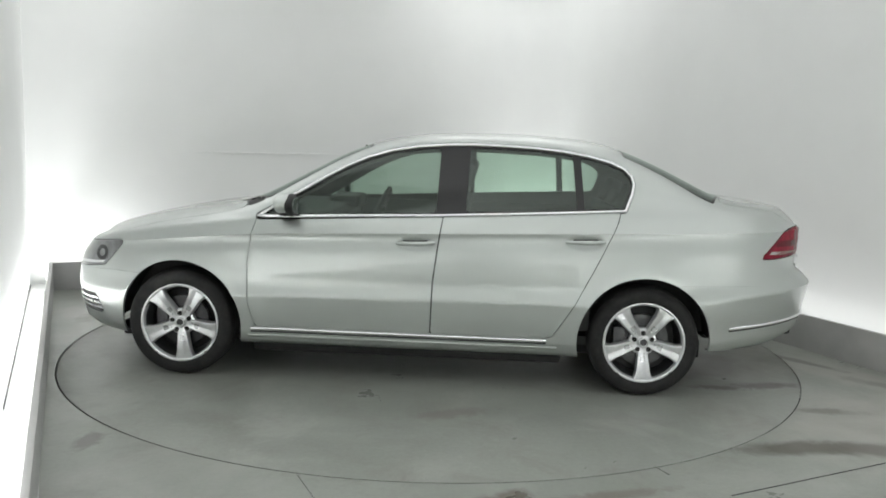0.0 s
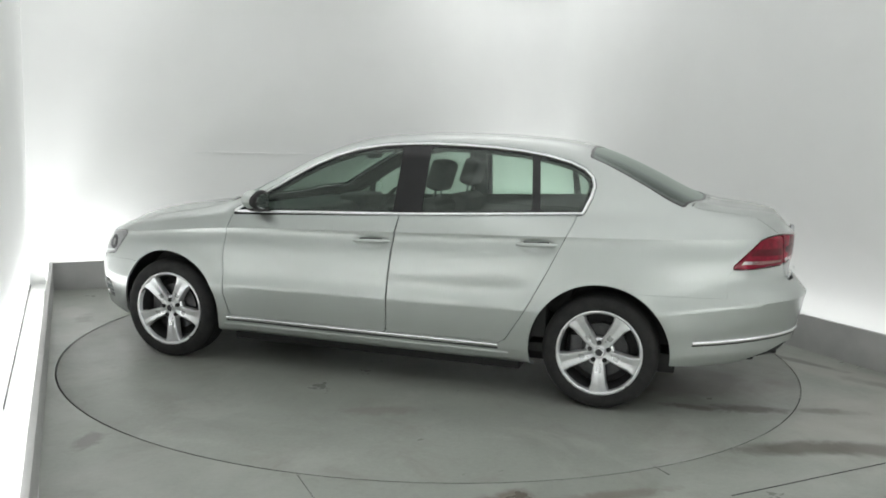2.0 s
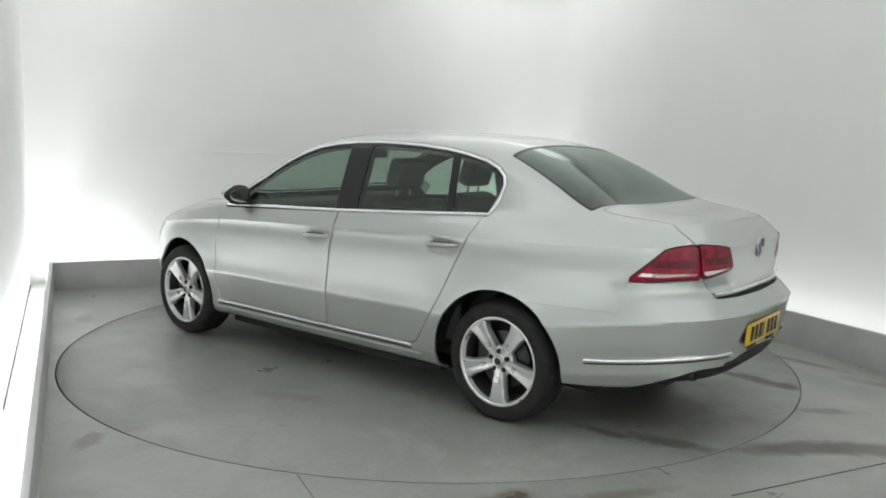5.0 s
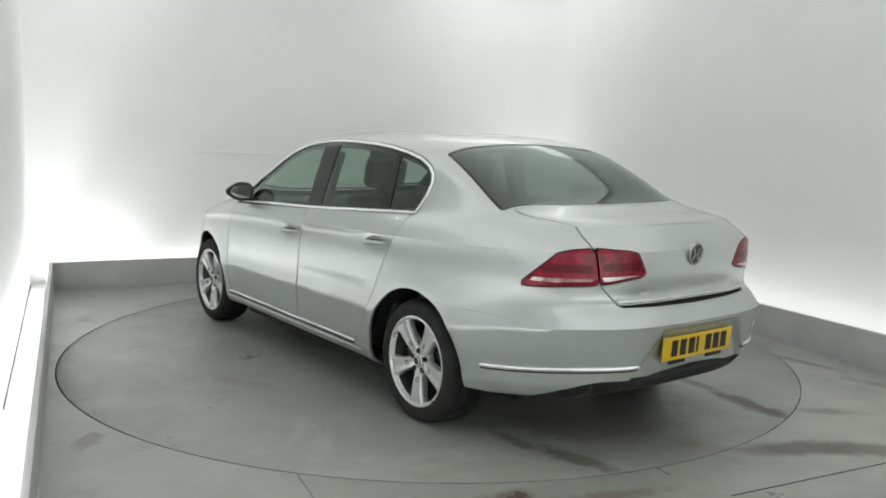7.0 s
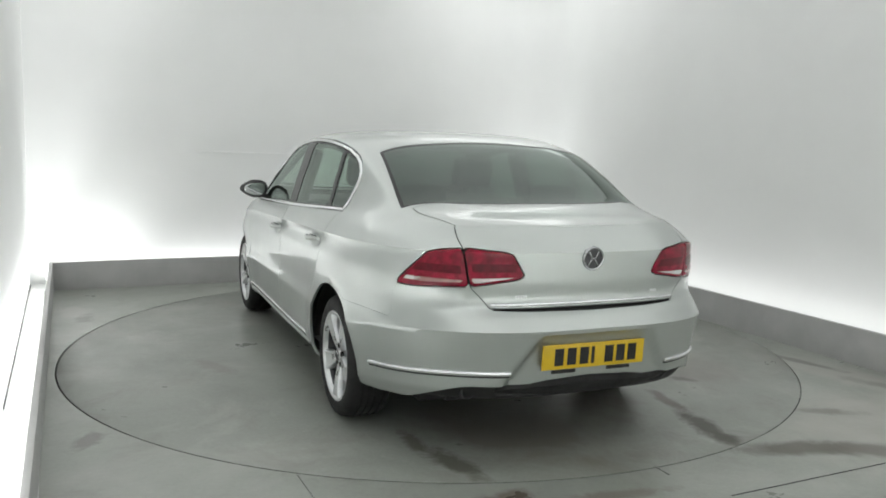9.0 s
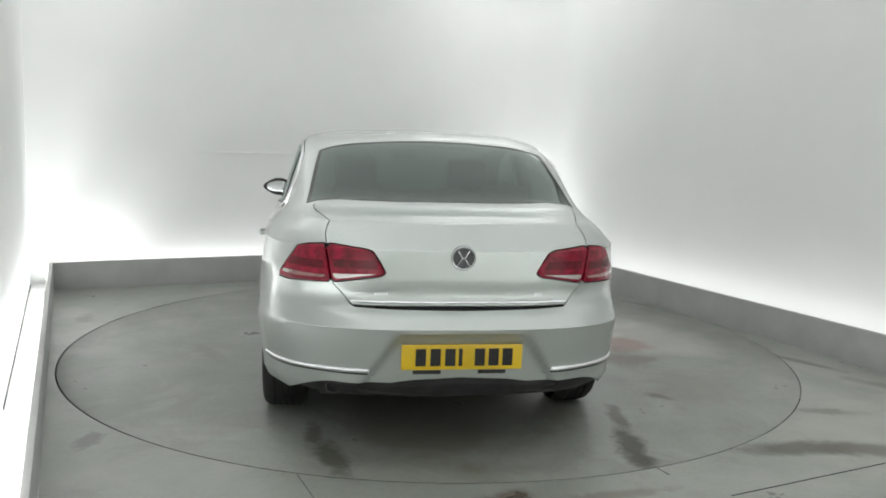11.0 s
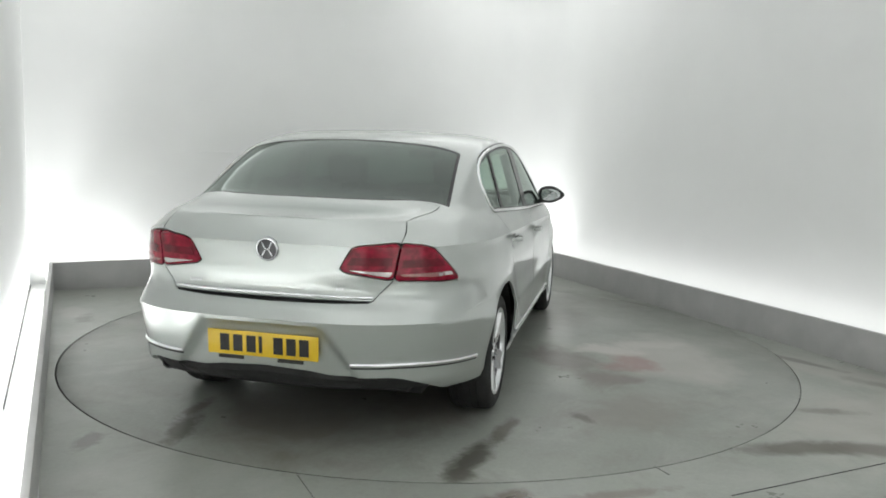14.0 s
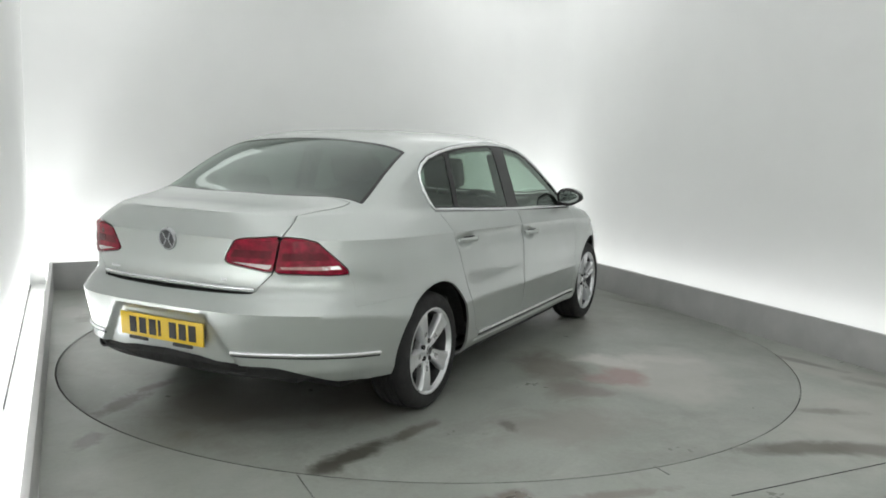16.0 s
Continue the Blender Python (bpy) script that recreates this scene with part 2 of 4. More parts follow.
def tube(bm, pts, r, seg=10):
    """A round bar along a line of points, capped."""
    pts = [Vector(p) for p in pts]
    rings = []
    for i, p in enumerate(pts):
        d = (pts[min(i + 1, len(pts) - 1)] - pts[max(i - 1, 0)]).normalized()
        u = d.cross(Vector((0.3, 0.2, 1.0))).normalized()
        w = d.cross(u)
        rings.append([bm.verts.new(p + r * (math.cos(2 * math.pi * k / seg) * u + math.sin(2 * math.pi * k / seg) * w)) for k in range(seg)])
    for a, b in zip(rings, rings[1:]):
        for k in range(seg):
            bm.faces.new((a[k], a[(k + 1) % seg], b[(k + 1) % seg], b[k]))
    bm.faces.new(rings[0]), bm.faces.new(rings[-1][::-1])


# ---------------------------------------------------------------- the bay
WALL_L, WALL_R, WALL_B, FRONT = -2.66, 2.80, 3.10, -6.4
BOARD_L, BOARD_R, BOARD_B, BOARD_H = -2.485, 2.47, 2.75, 0.25
TABLE_R = 2.4288
LEDGE = (-1.15, 0.32, 1.235)


def structure(name, label, category, bm, mat, angle=32):
    ob = part(name, bm, mat, None, label, angle)
    ob.matrix_world = turned(0, 0, 0)
    return tagged(ob, label, category, "", "structure")


def slanted(bm, x0, slope):
    """Lean a piece of the left side in plan: it stands at x0 by the turntable's middle and draws in towards the back."""
    for v in bm.verts:
        v.co.x += slope * v.co.y - x0
    return bm


def floor_with_hole():
    """The floor slab with a round opening for the turntable."""
    bm = bmesh.new()
    n = 192
    top, low = [], []
    for i in range(n):
        a = 2 * math.pi * (i + 0.5) / n
        top.append(bm.verts.new((2.4345 * math.cos(a) - 0.0035, 2.4345 * math.sin(a) - 0.001, 0.0)))
        low.append(bm.verts.new((2.4345 * math.cos(a) - 0.0035, 2.4345 * math.sin(a) - 0.001, -0.06)))
    for i in range(n):
        bm.faces.new((top[i], low[i], low[(i + 1) % n], top[(i + 1) % n]))
    x0, x1, y0, y1 = BOARD_L - 0.12, BOARD_R, FRONT, BOARD_B
    rim = [bm.verts.new((x, y, 0)) for x, y in ((x0, y0), (x1, y0), (x1, y1), (x0, y1))]
    es = [bm.edges.new((rim[i], rim[(i + 1) % 4])) for i in range(4)]
    es += [bm.edges.get((top[i], top[(i + 1) % n])) for i in range(n)]
    bmesh.ops.triangle_fill(bm, use_beauty=True, edges=es)
    bmesh.ops.delete(bm, geom=[f for f in bm.faces if f.calc_center_median().xy.length < 2.3], context="FACES_ONLY")
    return bm


structure("floor", "worn grey-green painted concrete floor with stains", "floor", floor_with_hole(), FLOOR)
pit = bmesh.new()
lathe(pit, [(0.001, -0.062), (2.45, -0.062), (2.45, -0.058)], 96, "z")
structure("floor_pit", "dark pit bed under the turntable disc", "floor", pit, GAP)
for x, y, sx, sy in ((0.60, -2.79, 1.0, 0.005), (-1.512, -2.05, 0.0018, 0.26), (0.0, -2.47, 0.0025, 0.10)):
    bm = block(bmesh.new(), (x - sx / 2, y - sy / 2, 0.0), (x + sx / 2, y + sy / 2, 0.0015))
    structure("floor_joint", "thin dark joint in the concrete floor", "floor", bm, GAP)

# packed dirt that fills the joint round the turntable where the floor is most worn
for a0, a1 in ((-91, -71), (-20, 12)):
    bm = bmesh.new()
    rows = []
    for k in range(41):
        a = radians(a0 + (a1 - a0) * k / 40)
        inner_r, outer_r = TABLE_R + 0.0004, 2.4345 - 0.0035 * math.cos(a) - 0.001 * math.sin(a) + 0.001
        rows.append([bm.verts.new((r * math.cos(a), r * math.sin(a), z)) for r, z in ((inner_r, -0.02), (inner_r, -0.003), (outer_r, -0.0012), (outer_r, -0.02))])
    for p, q in zip(rows, rows[1:]):
        for k in range(3):
            bm.faces.new((p[k], q[k], q[k + 1], p[k + 1]))
    structure("joint_dirt", "packed grey dirt in the joint round the turntable", "floor", bm, FLOOR)

# low boards that hide the cove lamps
bm = bmesh.new()
block(bm, (BOARD_L, BOARD_B, -0.1), (BOARD_R, BOARD_B + 0.03, BOARD_H), None, 0.004)
structure("baseboard_back", "low grey painted board in front of a light trough", "baseboard", bm, BOARD)
bm = bmesh.new()
block(bm, (BOARD_R, FRONT, -0.1), (BOARD_R + 0.03, BOARD_B + 0.03, BOARD_H), None, 0.004)
structure("baseboard_right", "low grey painted board in front of a light trough", "baseboard", bm, BOARD)
bm = bmesh.new()
block(bm, (BOARD_L - 0.03, FRONT, -0.1), (BOARD_L, BOARD_B + 0.03, BOARD_H), None, 0.004)
slanted(bm, -0.008, 0.0174)
structure("baseboard_left", "low grey painted board in front of a light trough", "baseboard", bm, BOARD)
bm = bmesh.new()
block(bm, (WALL_L, BOARD_B + 0.03, -0.08), (WALL_R, WALL_B, 0.0))
block(bm, (BOARD_R + 0.03, FRONT, -0.08), (WALL_R, BOARD_B + 0.03, 0.0))
block(bm, (WALL_L - 0.2, FRONT, -0.08), (BOARD_L - 0.02, BOARD_B + 0.03, 0.004))
structure("light_trough", "white painted light trough at the foot of the walls", "trough", bm, TROUGH)


def wall_slab(a, b):
    return block(bmesh.new(), a, b)


TOP = 3.25
CURVE = 0.46                      # radius of the coved corner
structure("wall_back", "smooth white studio wall washed by cove light", "wall", wall_slab((WALL_L - 0.12, WALL_B, -0.1), (WALL_R + 0.12, WALL_B + 0.12, TOP)), WALL)
structure("wall_right", "smooth white studio wall washed by cove light", "wall", wall_slab((WALL_R, FRONT, -0.1), (WALL_R + 0.12, WALL_B, TOP)), WALL)
structure("wall_left", "smooth white studio wall washed by cove light", "wall", slanted(wall_slab((WALL_L - 0.12, FRONT, -0.1), (WALL_L, WALL_B + 0.05, TOP)), 0.010, 0.0166), WALL)
structure("wall_front", "plain pale studio wall behind the camera", "wall", wall_slab((WALL_L - 0.24, FRONT - 0.12, -0.1), (WALL_R + 0.12, FRONT, TOP)), WALL)
structure("ceiling", "plain pale studio ceiling", "ceiling", wall_slab((WALL_L - 0.24, FRONT - 0.12, TOP), (WALL_R + 0.12, WALL_B + 0.12, TOP + 0.1)), CEILING)
# the coved corner between the back and the right wall
bm = bmesh.new()
cols = []
for i in range(13):
    a = math.pi / 2 * i / 12
    cols.append([bm.verts.new((WALL_R - CURVE + (CURVE - 0.0003) * math.sin(a), WALL_B - CURVE + (CURVE - 0.0003) * math.cos(a), z)) for z in (0.0, TOP)])
far = [bm.verts.new((WALL_R - 0.001, WALL_B - 0.001, z)) for z in (0.0, TOP)]
for p, q in zip(cols, cols[1:]):
    bm.faces.new((p[0], q[0], q[1], p[1]))
bm.faces.new([c[0] for c in cols] + [far[0]])
bm.faces.new([c[1] for c in cols] + [far[1]])
structure("wall_cove", "rounded white corner between the studio walls", "wall", bm, WALL)
# slim ledge on the back wall, and the dark joint at the foot of the left wall
bm = block(bmesh.new(), (LEDGE[0], WALL_B - 0.024, LEDGE[2]), (LEDGE[1], WALL_B + 0.01, LEDGE[2] + 0.006), None, 0.002)
structure("wall_ledge", "slim white ledge along the studio wall", "wall", bm, WALL)
bm = slanted(block(bmesh.new(), (WALL_L - 0.006, -0.6, 0.0), (WALL_L + 0.006, WALL_B - 0.05, 0.010)), 0.010, 0.0166)
structure("wall_joint", "thin dark joint at the foot of the wall", "wall", bm, GAP)

# the turntable
turntable = tagged(new("turntable"), "round grey painted turntable disc set flush into the floor", "turntable")
bm = bmesh.new()
lathe(bm, [(0.001, 0.0), (0.8, 0.0), (1.6, 0.0), (TABLE_R - 0.0035, 0.0), (TABLE_R - 0.0010, -0.0012), (TABLE_R - 0.0010, -0.0014)], 192, "z")
part("deck", bm, TABLE, turntable)
bm = bmesh.new()
lathe(bm, [(TABLE_R - 0.0035, -0.03), (TABLE_R - 0.0035, -0.0016), (TABLE_R - 0.001, -0.0016), (TABLE_R, -0.003), (TABLE_R, -0.055)], 192, "z")
part("edge_band", bm, BLACK, turntable, "dark steel edge band")


# ---------------------------------------------------------------- the car's skin, laid out as a grid
def curve1(xs, ys):
    """A smooth curve through knots (xs rising)."""
    xs, ys = np.array(xs, float), np.array(ys, float)
    d = np.diff(ys) / np.diff(xs)
    h = np.diff(xs)
    m = np.concatenate([[d[0]], (d[:-1] * h[1:] + d[1:] * h[:-1]) / (h[1:] + h[:-1]), [d[-1]]])

    def f(x):
        x = np.clip(x, xs[0], xs[-1])
        i = np.clip(np.searchsorted(xs, x) - 1, 0, len(xs) - 2)
        t = (x - xs[i]) / h[i]
        return ((2 * t ** 3 - 3 * t ** 2 + 1) * ys[i] + (t ** 3 - 2 * t ** 2 + t) * h[i] * m[i]
                + (3 * t ** 2 - 2 * t ** 3) * ys[i + 1] + (t ** 3 - t ** 2) * h[i] * m[i + 1])

    def eased(x):
        steps = np.linspace(-0.07, 0.07, 9)
        weights = np.exp(-(steps / 0.04) ** 2)
        return sum(k * f(np.asarray(x) + d) for k, d in zip(weights, steps)) / weights.sum()
    return eased


# belts round the body from under the sill to the waist: height and half width at mid-length,
# height and reach at the tail, height and reach at the nose
ROW_Z = np.array([0.195, 0.225, 0.285, 0.322, 0.42, 0.515, 0.585, 0.68, 0.79, 0.872, 0.895, 0.948, 1.001])
ROW_W = np.array([0.79, 0.864, 0.892, 0.8955, 0.9075, 0.917, 0.9075, 0.9075, 0.905, 0.8935, 0.8985, 0.877, 0.852])
TILT = np.array([0, 0, 0, 0, 0.004, 0.010, 0.018, 0.024, 0.03, 0.034, 0.034, 0.043, 0.052])
TAIL_Z = np.array([0.300, 0.312, 0.375, 0.45, 0.54, 0.648, 0.695, 0.735, 0.85, 0.945, 0.968, 1.022, 1.070])
TAIL_X = np.array([-2.26, -2.335, -2.388, -2.40, -2.417, -2.438, -2.396, -2.346, -2.346, -2.351, -2.352, -2.304, -2.255])
NOSE_Z = np.array([0.19, 0.21, 0.25, 0.31, 0.40, 0.48, 0.54, 0.60, 0.66, 0.70, 0.72, 0.75, 0.78])
NOSE_X = np.array([2.06, 2.15, 2.21, 2.23, 2.25, 2.255, 2.25, 2.235, 2.21, 2.18, 2.165, 2.125, 2.06])
REAR_A, FRONT_A, REAR_N, FRONT_N = -1.0, 0.9, 3.6, 2.75
mid_z = curve1([-2.26, -2.15, -2.0, -1.88, -1.8, -1.6, -1.4, -1.2, -1.05, -0.8, -0.4, 0, 0.25, 0.4, 0.7, 1.0, 1.12, 1.2, 1.5, 1.7, 1.9, 2.1],
               [1.074, 1.094, 1.107, 1.128, 1.156, 1.256, 1.348, 1.419, 1.450, 1.472, 1.480, 1.462, 1.418, 1.366, 1.213, 1.058, 1.008, 0.996, 0.955, 0.915, 0.862, 0.785])
rail_y = curve1([-2.3, -1.85, -1.7, -1.44, -1.1, -0.87, -0.5, -0.2, 0.13, 0.39, 0.61, 0.88, 1.1, 1.5, 2.2],
                [0.685, 0.69, 0.695, 0.695, 0.688, 0.688, 0.688, 0.69, 0.695, 0.715, 0.755, 0.80, 0.76, 0.70, 0.66])
rail_z = curve1([-2.3, -2.0, -1.85, -1.7, -1.44, -1.25, -1.1, -0.87, -0.53, -0.2, 0.13, 0.39, 0.61, 0.88, 1.1, 1.5, 1.9, 2.2],
                [1.072, 1.090, 1.101, 1.128, 1.232, 1.310, 1.354, 1.398, 1.418, 1.415, 1.378, 1.288, 1.165, 1.01, 0.968, 0.918, 0.83, 0.77])


def arc_stations(n, power):
    """Angles that cut a blunt quarter outline into equal lengths."""
    a = np.linspace(0, math.pi / 2, 4000)
    x, y = 1.4 * np.cos(a) ** (2 / power), 0.9 * np.sin(a) ** (2 / power)
    s = np.concatenate([[0], np.cumsum(np.hypot(np.diff(x), np.diff(y)))])
    return np.interp(np.linspace(0, s[-1], n), s, a)


rear_a, front_a = arc_stations(96, REAR_N), arc_stations(66, FRONT_N)[::-1]
mid_x = np.linspace(REAR_A, FRONT_A, 108)[1:-1]
NS = len(rear_a) + len(mid_x) + len(front_a)


def belt(k):
    """Belt k of the half body, from the tail's middle to the nose's middle."""
    xr = REAR_A - (REAR_A - TAIL_X[k]) * np.cos(rear_a) ** (2 / REAR_N)
    yr = np.sin(rear_a) ** (2 / REAR_N)
    xf = FRONT_A + (NOSE_X[k] - FRONT_A) * np.cos(front_a) ** (2 / FRONT_N)
    yf = np.sin(front_a) ** (2 / FRONT_N)
    x = np.concatenate([xr, mid_x, xf])
    y = ROW_W[k] * np.concatenate([yr, np.ones(len(mid_x)), yf]) * (1 - 0.010 * np.clip(x / 1.3, -1.5, 1.5) ** 2)
    z = ROW_Z[k] - TILT[k] * np.clip(x, -1.35, 1.6)
    t = np.clip((-1.25 - x) / (-1.25 - TAIL_X[k]), 0, 1)
    t = t * t * (3 - 2 * t)
    z = z * (1 - t) + TAIL_Z[k] * t
    t = np.clip((x - 0.7) / (NOSE_X[k] - 0.7), 0, 1) ** 1.8
    z = z * (1 - t) + NOSE_Z[k] * t
    y[0] = y[-1] = 0.0
    return np.stack([x, y, z], 1)


belts = [belt(k) for k in range(13)]
scale_y = belts[12][:, 1] / 0.852
# the shoulders draw in towards the tail
for k, share in ((10, 0.06), (11, 0.42), (12, 1.0)):
    bx = belts[k][:, 0]
    t1, t2 = np.clip((-0.5 - bx) / 0.9, 0, 1), np.clip((-1.4 - bx) / 0.5, 0, 1)
    inset = share * (0.058 * t1 * t1 * (3 - 2 * t1) + 0.026 * t2 * t2 * (3 - 2 * t2))
    belts[k][:, 1] *= 1 - inset / 0.852
wx, wy, wz = belts[12].T
drawn = np.clip((-0.5 - wx) / 0.9, 0, 1)
ry, rz, cz = rail_y(wx) * scale_y, rail_z(wx), mid_z(wx)
rz = np.minimum(rz, cz - 0.004)
rz = np.maximum(rz, np.minimum(wz + 0.004, cz))
high = np.clip((rz - wz) / 0.3, 0, 1)
ctrl = list(belts)
ctrl.append(np.stack([wx, (wy + ry) / 2 + (0.016 - 0.014 * drawn) * high, (wz + rz) / 2], 1))
ctrl.append(np.stack([wx, ry, rz], 1))
ctrl.append(np.stack([wx, ry - 0.105 * scale_y, rz + 0.56 * (cz - rz)], 1))
ctrl.append(np.stack([wx, ry * 0.45, rz + 0.90 * (cz - rz)], 1))
ctrl.append(np.stack([wx, ry * 0.0, cz], 1))
ctrl = np.stack(ctrl, 0)
STEPS = [2, 4, 4, 6, 6, 5, 6, 7, 8, 3, 4, 4, 8, 10, 7, 8, 9]


def section(creases):
    n = len(ctrl)
    seg = np.diff(ctrl, axis=0)
    d = np.maximum(np.linalg.norm(seg, axis=2, keepdims=True), 1e-6)
    u = seg / d
    tan_in, tan_out = np.zeros_like(ctrl), np.zeros_like(ctrl)
    for i in range(n):
        if i == 0:
            tan_in[i] = tan_out[i] = u[0]
        elif i == n - 1:
            tan_in[i] = tan_out[i] = np.stack([0 * u[-1][:, 0], u[-1][:, 1], 0 * u[-1][:, 0]], 1)
        elif i in creases:
            tan_in[i], tan_out[i] = u[i - 1], u[i]
        else:
            tan_in[i] = tan_out[i] = (u[i - 1] * d[i] + u[i] * d[i - 1]) / (d[i] + d[i - 1])
    rows = []
    for i in range(n - 1):
        for j in range(STEPS[i]):
            t = j / STEPS[i]
            rows.append((2 * t ** 3 - 3 * t ** 2 + 1) * ctrl[i] + (t ** 3 - 2 * t ** 2 + t) * d[i] * tan_out[i]
                        + (3 * t ** 2 - 2 * t ** 3) * ctrl[i + 1] + (t ** 3 - t ** 2) * d[i] * tan_in[i + 1])
    rows.append(ctrl[-1])
    return np.stack(rows, 0)


tail_edge = np.clip((-1.9 - wx) / 0.25, 0, 1)[None, :, None]
SKIN = section((2, 5, 10)) * (1 - tail_edge) + section((2, 5, 10, 12)) * tail_edge
NR = SKIN.shape[0]
WAIST, RAIL = sum(STEPS[:12]), sum(STEPS[:14])
X0 = SKIN[..., 0].copy()
# swollen wheel arches
for ax in (1.356, -1.356):
    d = np.hypot(SKIN[..., 0] - ax, SKIN[..., 2] - 0.315)
    SKIN[:WAIST, :, 1] += (0.016 * np.exp(-((d - 0.37) / 0.11) ** 2) * (SKIN[..., 1] > 0.6))[:WAIST]
# even out the curvature of roof and glass
for _ in range(10):
    up = np.concatenate([SKIN[1:], SKIN[-2:-1] * [1, -1, 1]], 0)
    down = np.concatenate([SKIN[:1], SKIN[:-1]], 0)
    inner = ((np.arange(NR) > RAIL + 2)[:, None] & (X0 > -1.8) & (X0 < 0.95))[..., None]
    SKIN = np.where(inner, 0.5 * SKIN + 0.25 * (up + down), SKIN)
SKIN[:, 0, 1] = SKIN[:, -1, 1] = 0.0
SKIN[-1, :, 1] = 0.0


def smooth(t):
    t = np.clip(t, 0, 1)
    return t * t * (3 - 2 * t)


def poly_dist(px, py, poly):
    """Signed distance to a polygon, negative inside."""
    poly = np.array(poly, float)
    best, inside = np.full(px.shape, 1e9), np.zeros(px.shape, bool)
    for (ax, ay), (bx, by) in zip(poly, np.roll(poly, -1, 0)):
        ex, ey = bx - ax, by - ay
        t = np.clip(((px - ax) * ex + (py - ay) * ey) / (ex * ex + ey * ey), 0, 1)
        best = np.minimum(best, np.hypot(px - ax - t * ex, py - ay - t * ey))
        with np.errstate(divide="ignore", invalid="ignore"):
            hit = ((ay > py) != (by > py)) & (px < ax + (py - ay) * ex / (ey if ey else 1e-12))
        inside ^= hit
    return np.where(inside, -best, best)


def rounded(px, py, poly, r):
    """The same with corners rounded: the polygon shrunk by r, then grown again."""
    c = np.mean(np.array(poly, float), 0)
    p = np.array(poly, float)
    p = p + (c - p) / np.maximum(np.linalg.norm(c - p, axis=1, keepdims=True), 1e-6) * r * 1.3
    return poly_dist(px, py, p) - r


# distance round the tail measured along the belt, to lay out lamps and lid
q_line = np.concatenate([[0], np.cumsum(np.hypot(np.diff(belts[8][:, 0]), np.diff(belts[8][:, 1])))])
QQ = np.broadcast_to(q_line[None, :], (NR, NS))
X, Y, Z = SKIN[..., 0], SKIN[..., 1], SKIN[..., 2]


def q_at_x(x):
    n = len(rear_a) + 40
    return float(np.interp(x, belts[8][8:n, 0], q_line[8:n]))


def q_at_y(y):
    return float(np.interp(y, belts[8][:80, 1], q_line[:80]))


# hollow for the number plate in the bumper
plate_d = rounded(QQ, Z, [(-0.46, 0.36), (0.46, 0.36), (0.285, 0.618), (-0.285, 0.618)], 0.02)
SKIN[..., 0] += np.where((np.arange(NR) < WAIST)[:, None], 0.028 * smooth(-plate_d / 0.022), 0)
X = SKIN[..., 0]
# finger hollows behind the door handles
for hx, hz in ((-0.035, 0.832), (-0.995, 0.872)):
    d = np.hypot((X - hx) / 0.105, (Z - hz) / 0.040)
    SKIN[:WAIST, :, 1] -= (0.016 * smooth((1 - d) / 0.6) * (Y > 0.6))[:WAIST]
Y = SKIN[..., 1]

low = (np.arange(NR) <= WAIST)[:, None] & np.ones((1, NS), bool)      # sides, nose and tail below the waist
FAR = 0.5
arch = np.maximum(0.378 - np.hypot(X - 1.356, Z - 0.313), 0.378 - np.hypot(X + 1.350, Z - 0.313))
arch = np.where(low & (Y > 0.55), arch, -FAR)
DLO = [(0.885, 0.962), (0.74, 1.048), (0.611, 1.124), (0.50, 1.192), (0.388, 1.254), (0.26, 1.310), (0.126, 1.351), (-0.03, 1.378), (-0.2, 1.391), (-0.36, 1.396),
       (-0.535, 1.393), (-0.70, 1.386), (-0.865, 1.371), (-1.0, 1.350), (-1.13, 1.318), (-1.207, 1.284), (-1.248, 1.247), (-1.260, 1.205), (-1.250, 1.15), (-1.215, 1.066), (-0.19, 1.012)]
side_zone = (np.arange(NR) <= RAIL)[:, None] & (Y > 0.3)
dlo = np.where(side_zone, poly_dist(X, Z, DLO), FAR)
front_door = np.where(low, rounded(X, Z, [(0.875, 1.05), (0.925, 0.86), (0.947, 0.68), (0.938, 0.45), (0.90, 0.322), (-0.13, 0.318), (-0.138, 0.62), (-0.165, 0.85), (-0.20, 1.1)], 0.012), FAR)
rear_door = np.where(low, rounded(X, Z, [(-0.20, 1.1), (-0.165, 0.85), (-0.138, 0.62), (-0.13, 0.318), (-0.80, 0.318), (-0.835, 0.335), (-0.951, 0.519), (-1.067, 0.753), (-1.184, 1.011), (-1.22, 1.15)], 0.006), FAR)
front_door = np.where(low, np.maximum(front_door, Z - 1.2), FAR)
bump_line = 0.655 + 0.155 * smooth((q_at_x(-1.945) - QQ) / (q_at_x(-1.945) - q_at_x(-2.025)))
rear_bumper = np.where(low, np.maximum(Z - bump_line, X + 1.5), FAR)
lamp_seam = [(q_at_y(0.548), 0.80), (q_at_y(0.590), 0.99)]
q_tip = q_at_x(-2.015)
outer_lamp = np.where(low, rounded(QQ, Z, [(q_at_y(0.551), 0.824), (q_at_y(0.588), 0.984), (q_at_x(-2.19), 0.978), (q_at_x(-2.145), 0.966), (q_at_x(-2.115), 0.935), (q_tip, 0.822), (q_tip, 0.808), (q_at_x(-2.10), 0.806), (q_at_y(0.66), 0.815)], 0.006), FAR)
inner_lamp = np.where(low, rounded(QQ, Z, [(0.325, 0.868), (0.345, 0.905), (0.385, 0.966), (0.42, 0.976), (q_at_y(0.588), 0.984), (q_at_y(0.551), 0.824), (0.46, 0.836), (0.34, 0.857)], 0.008), FAR)
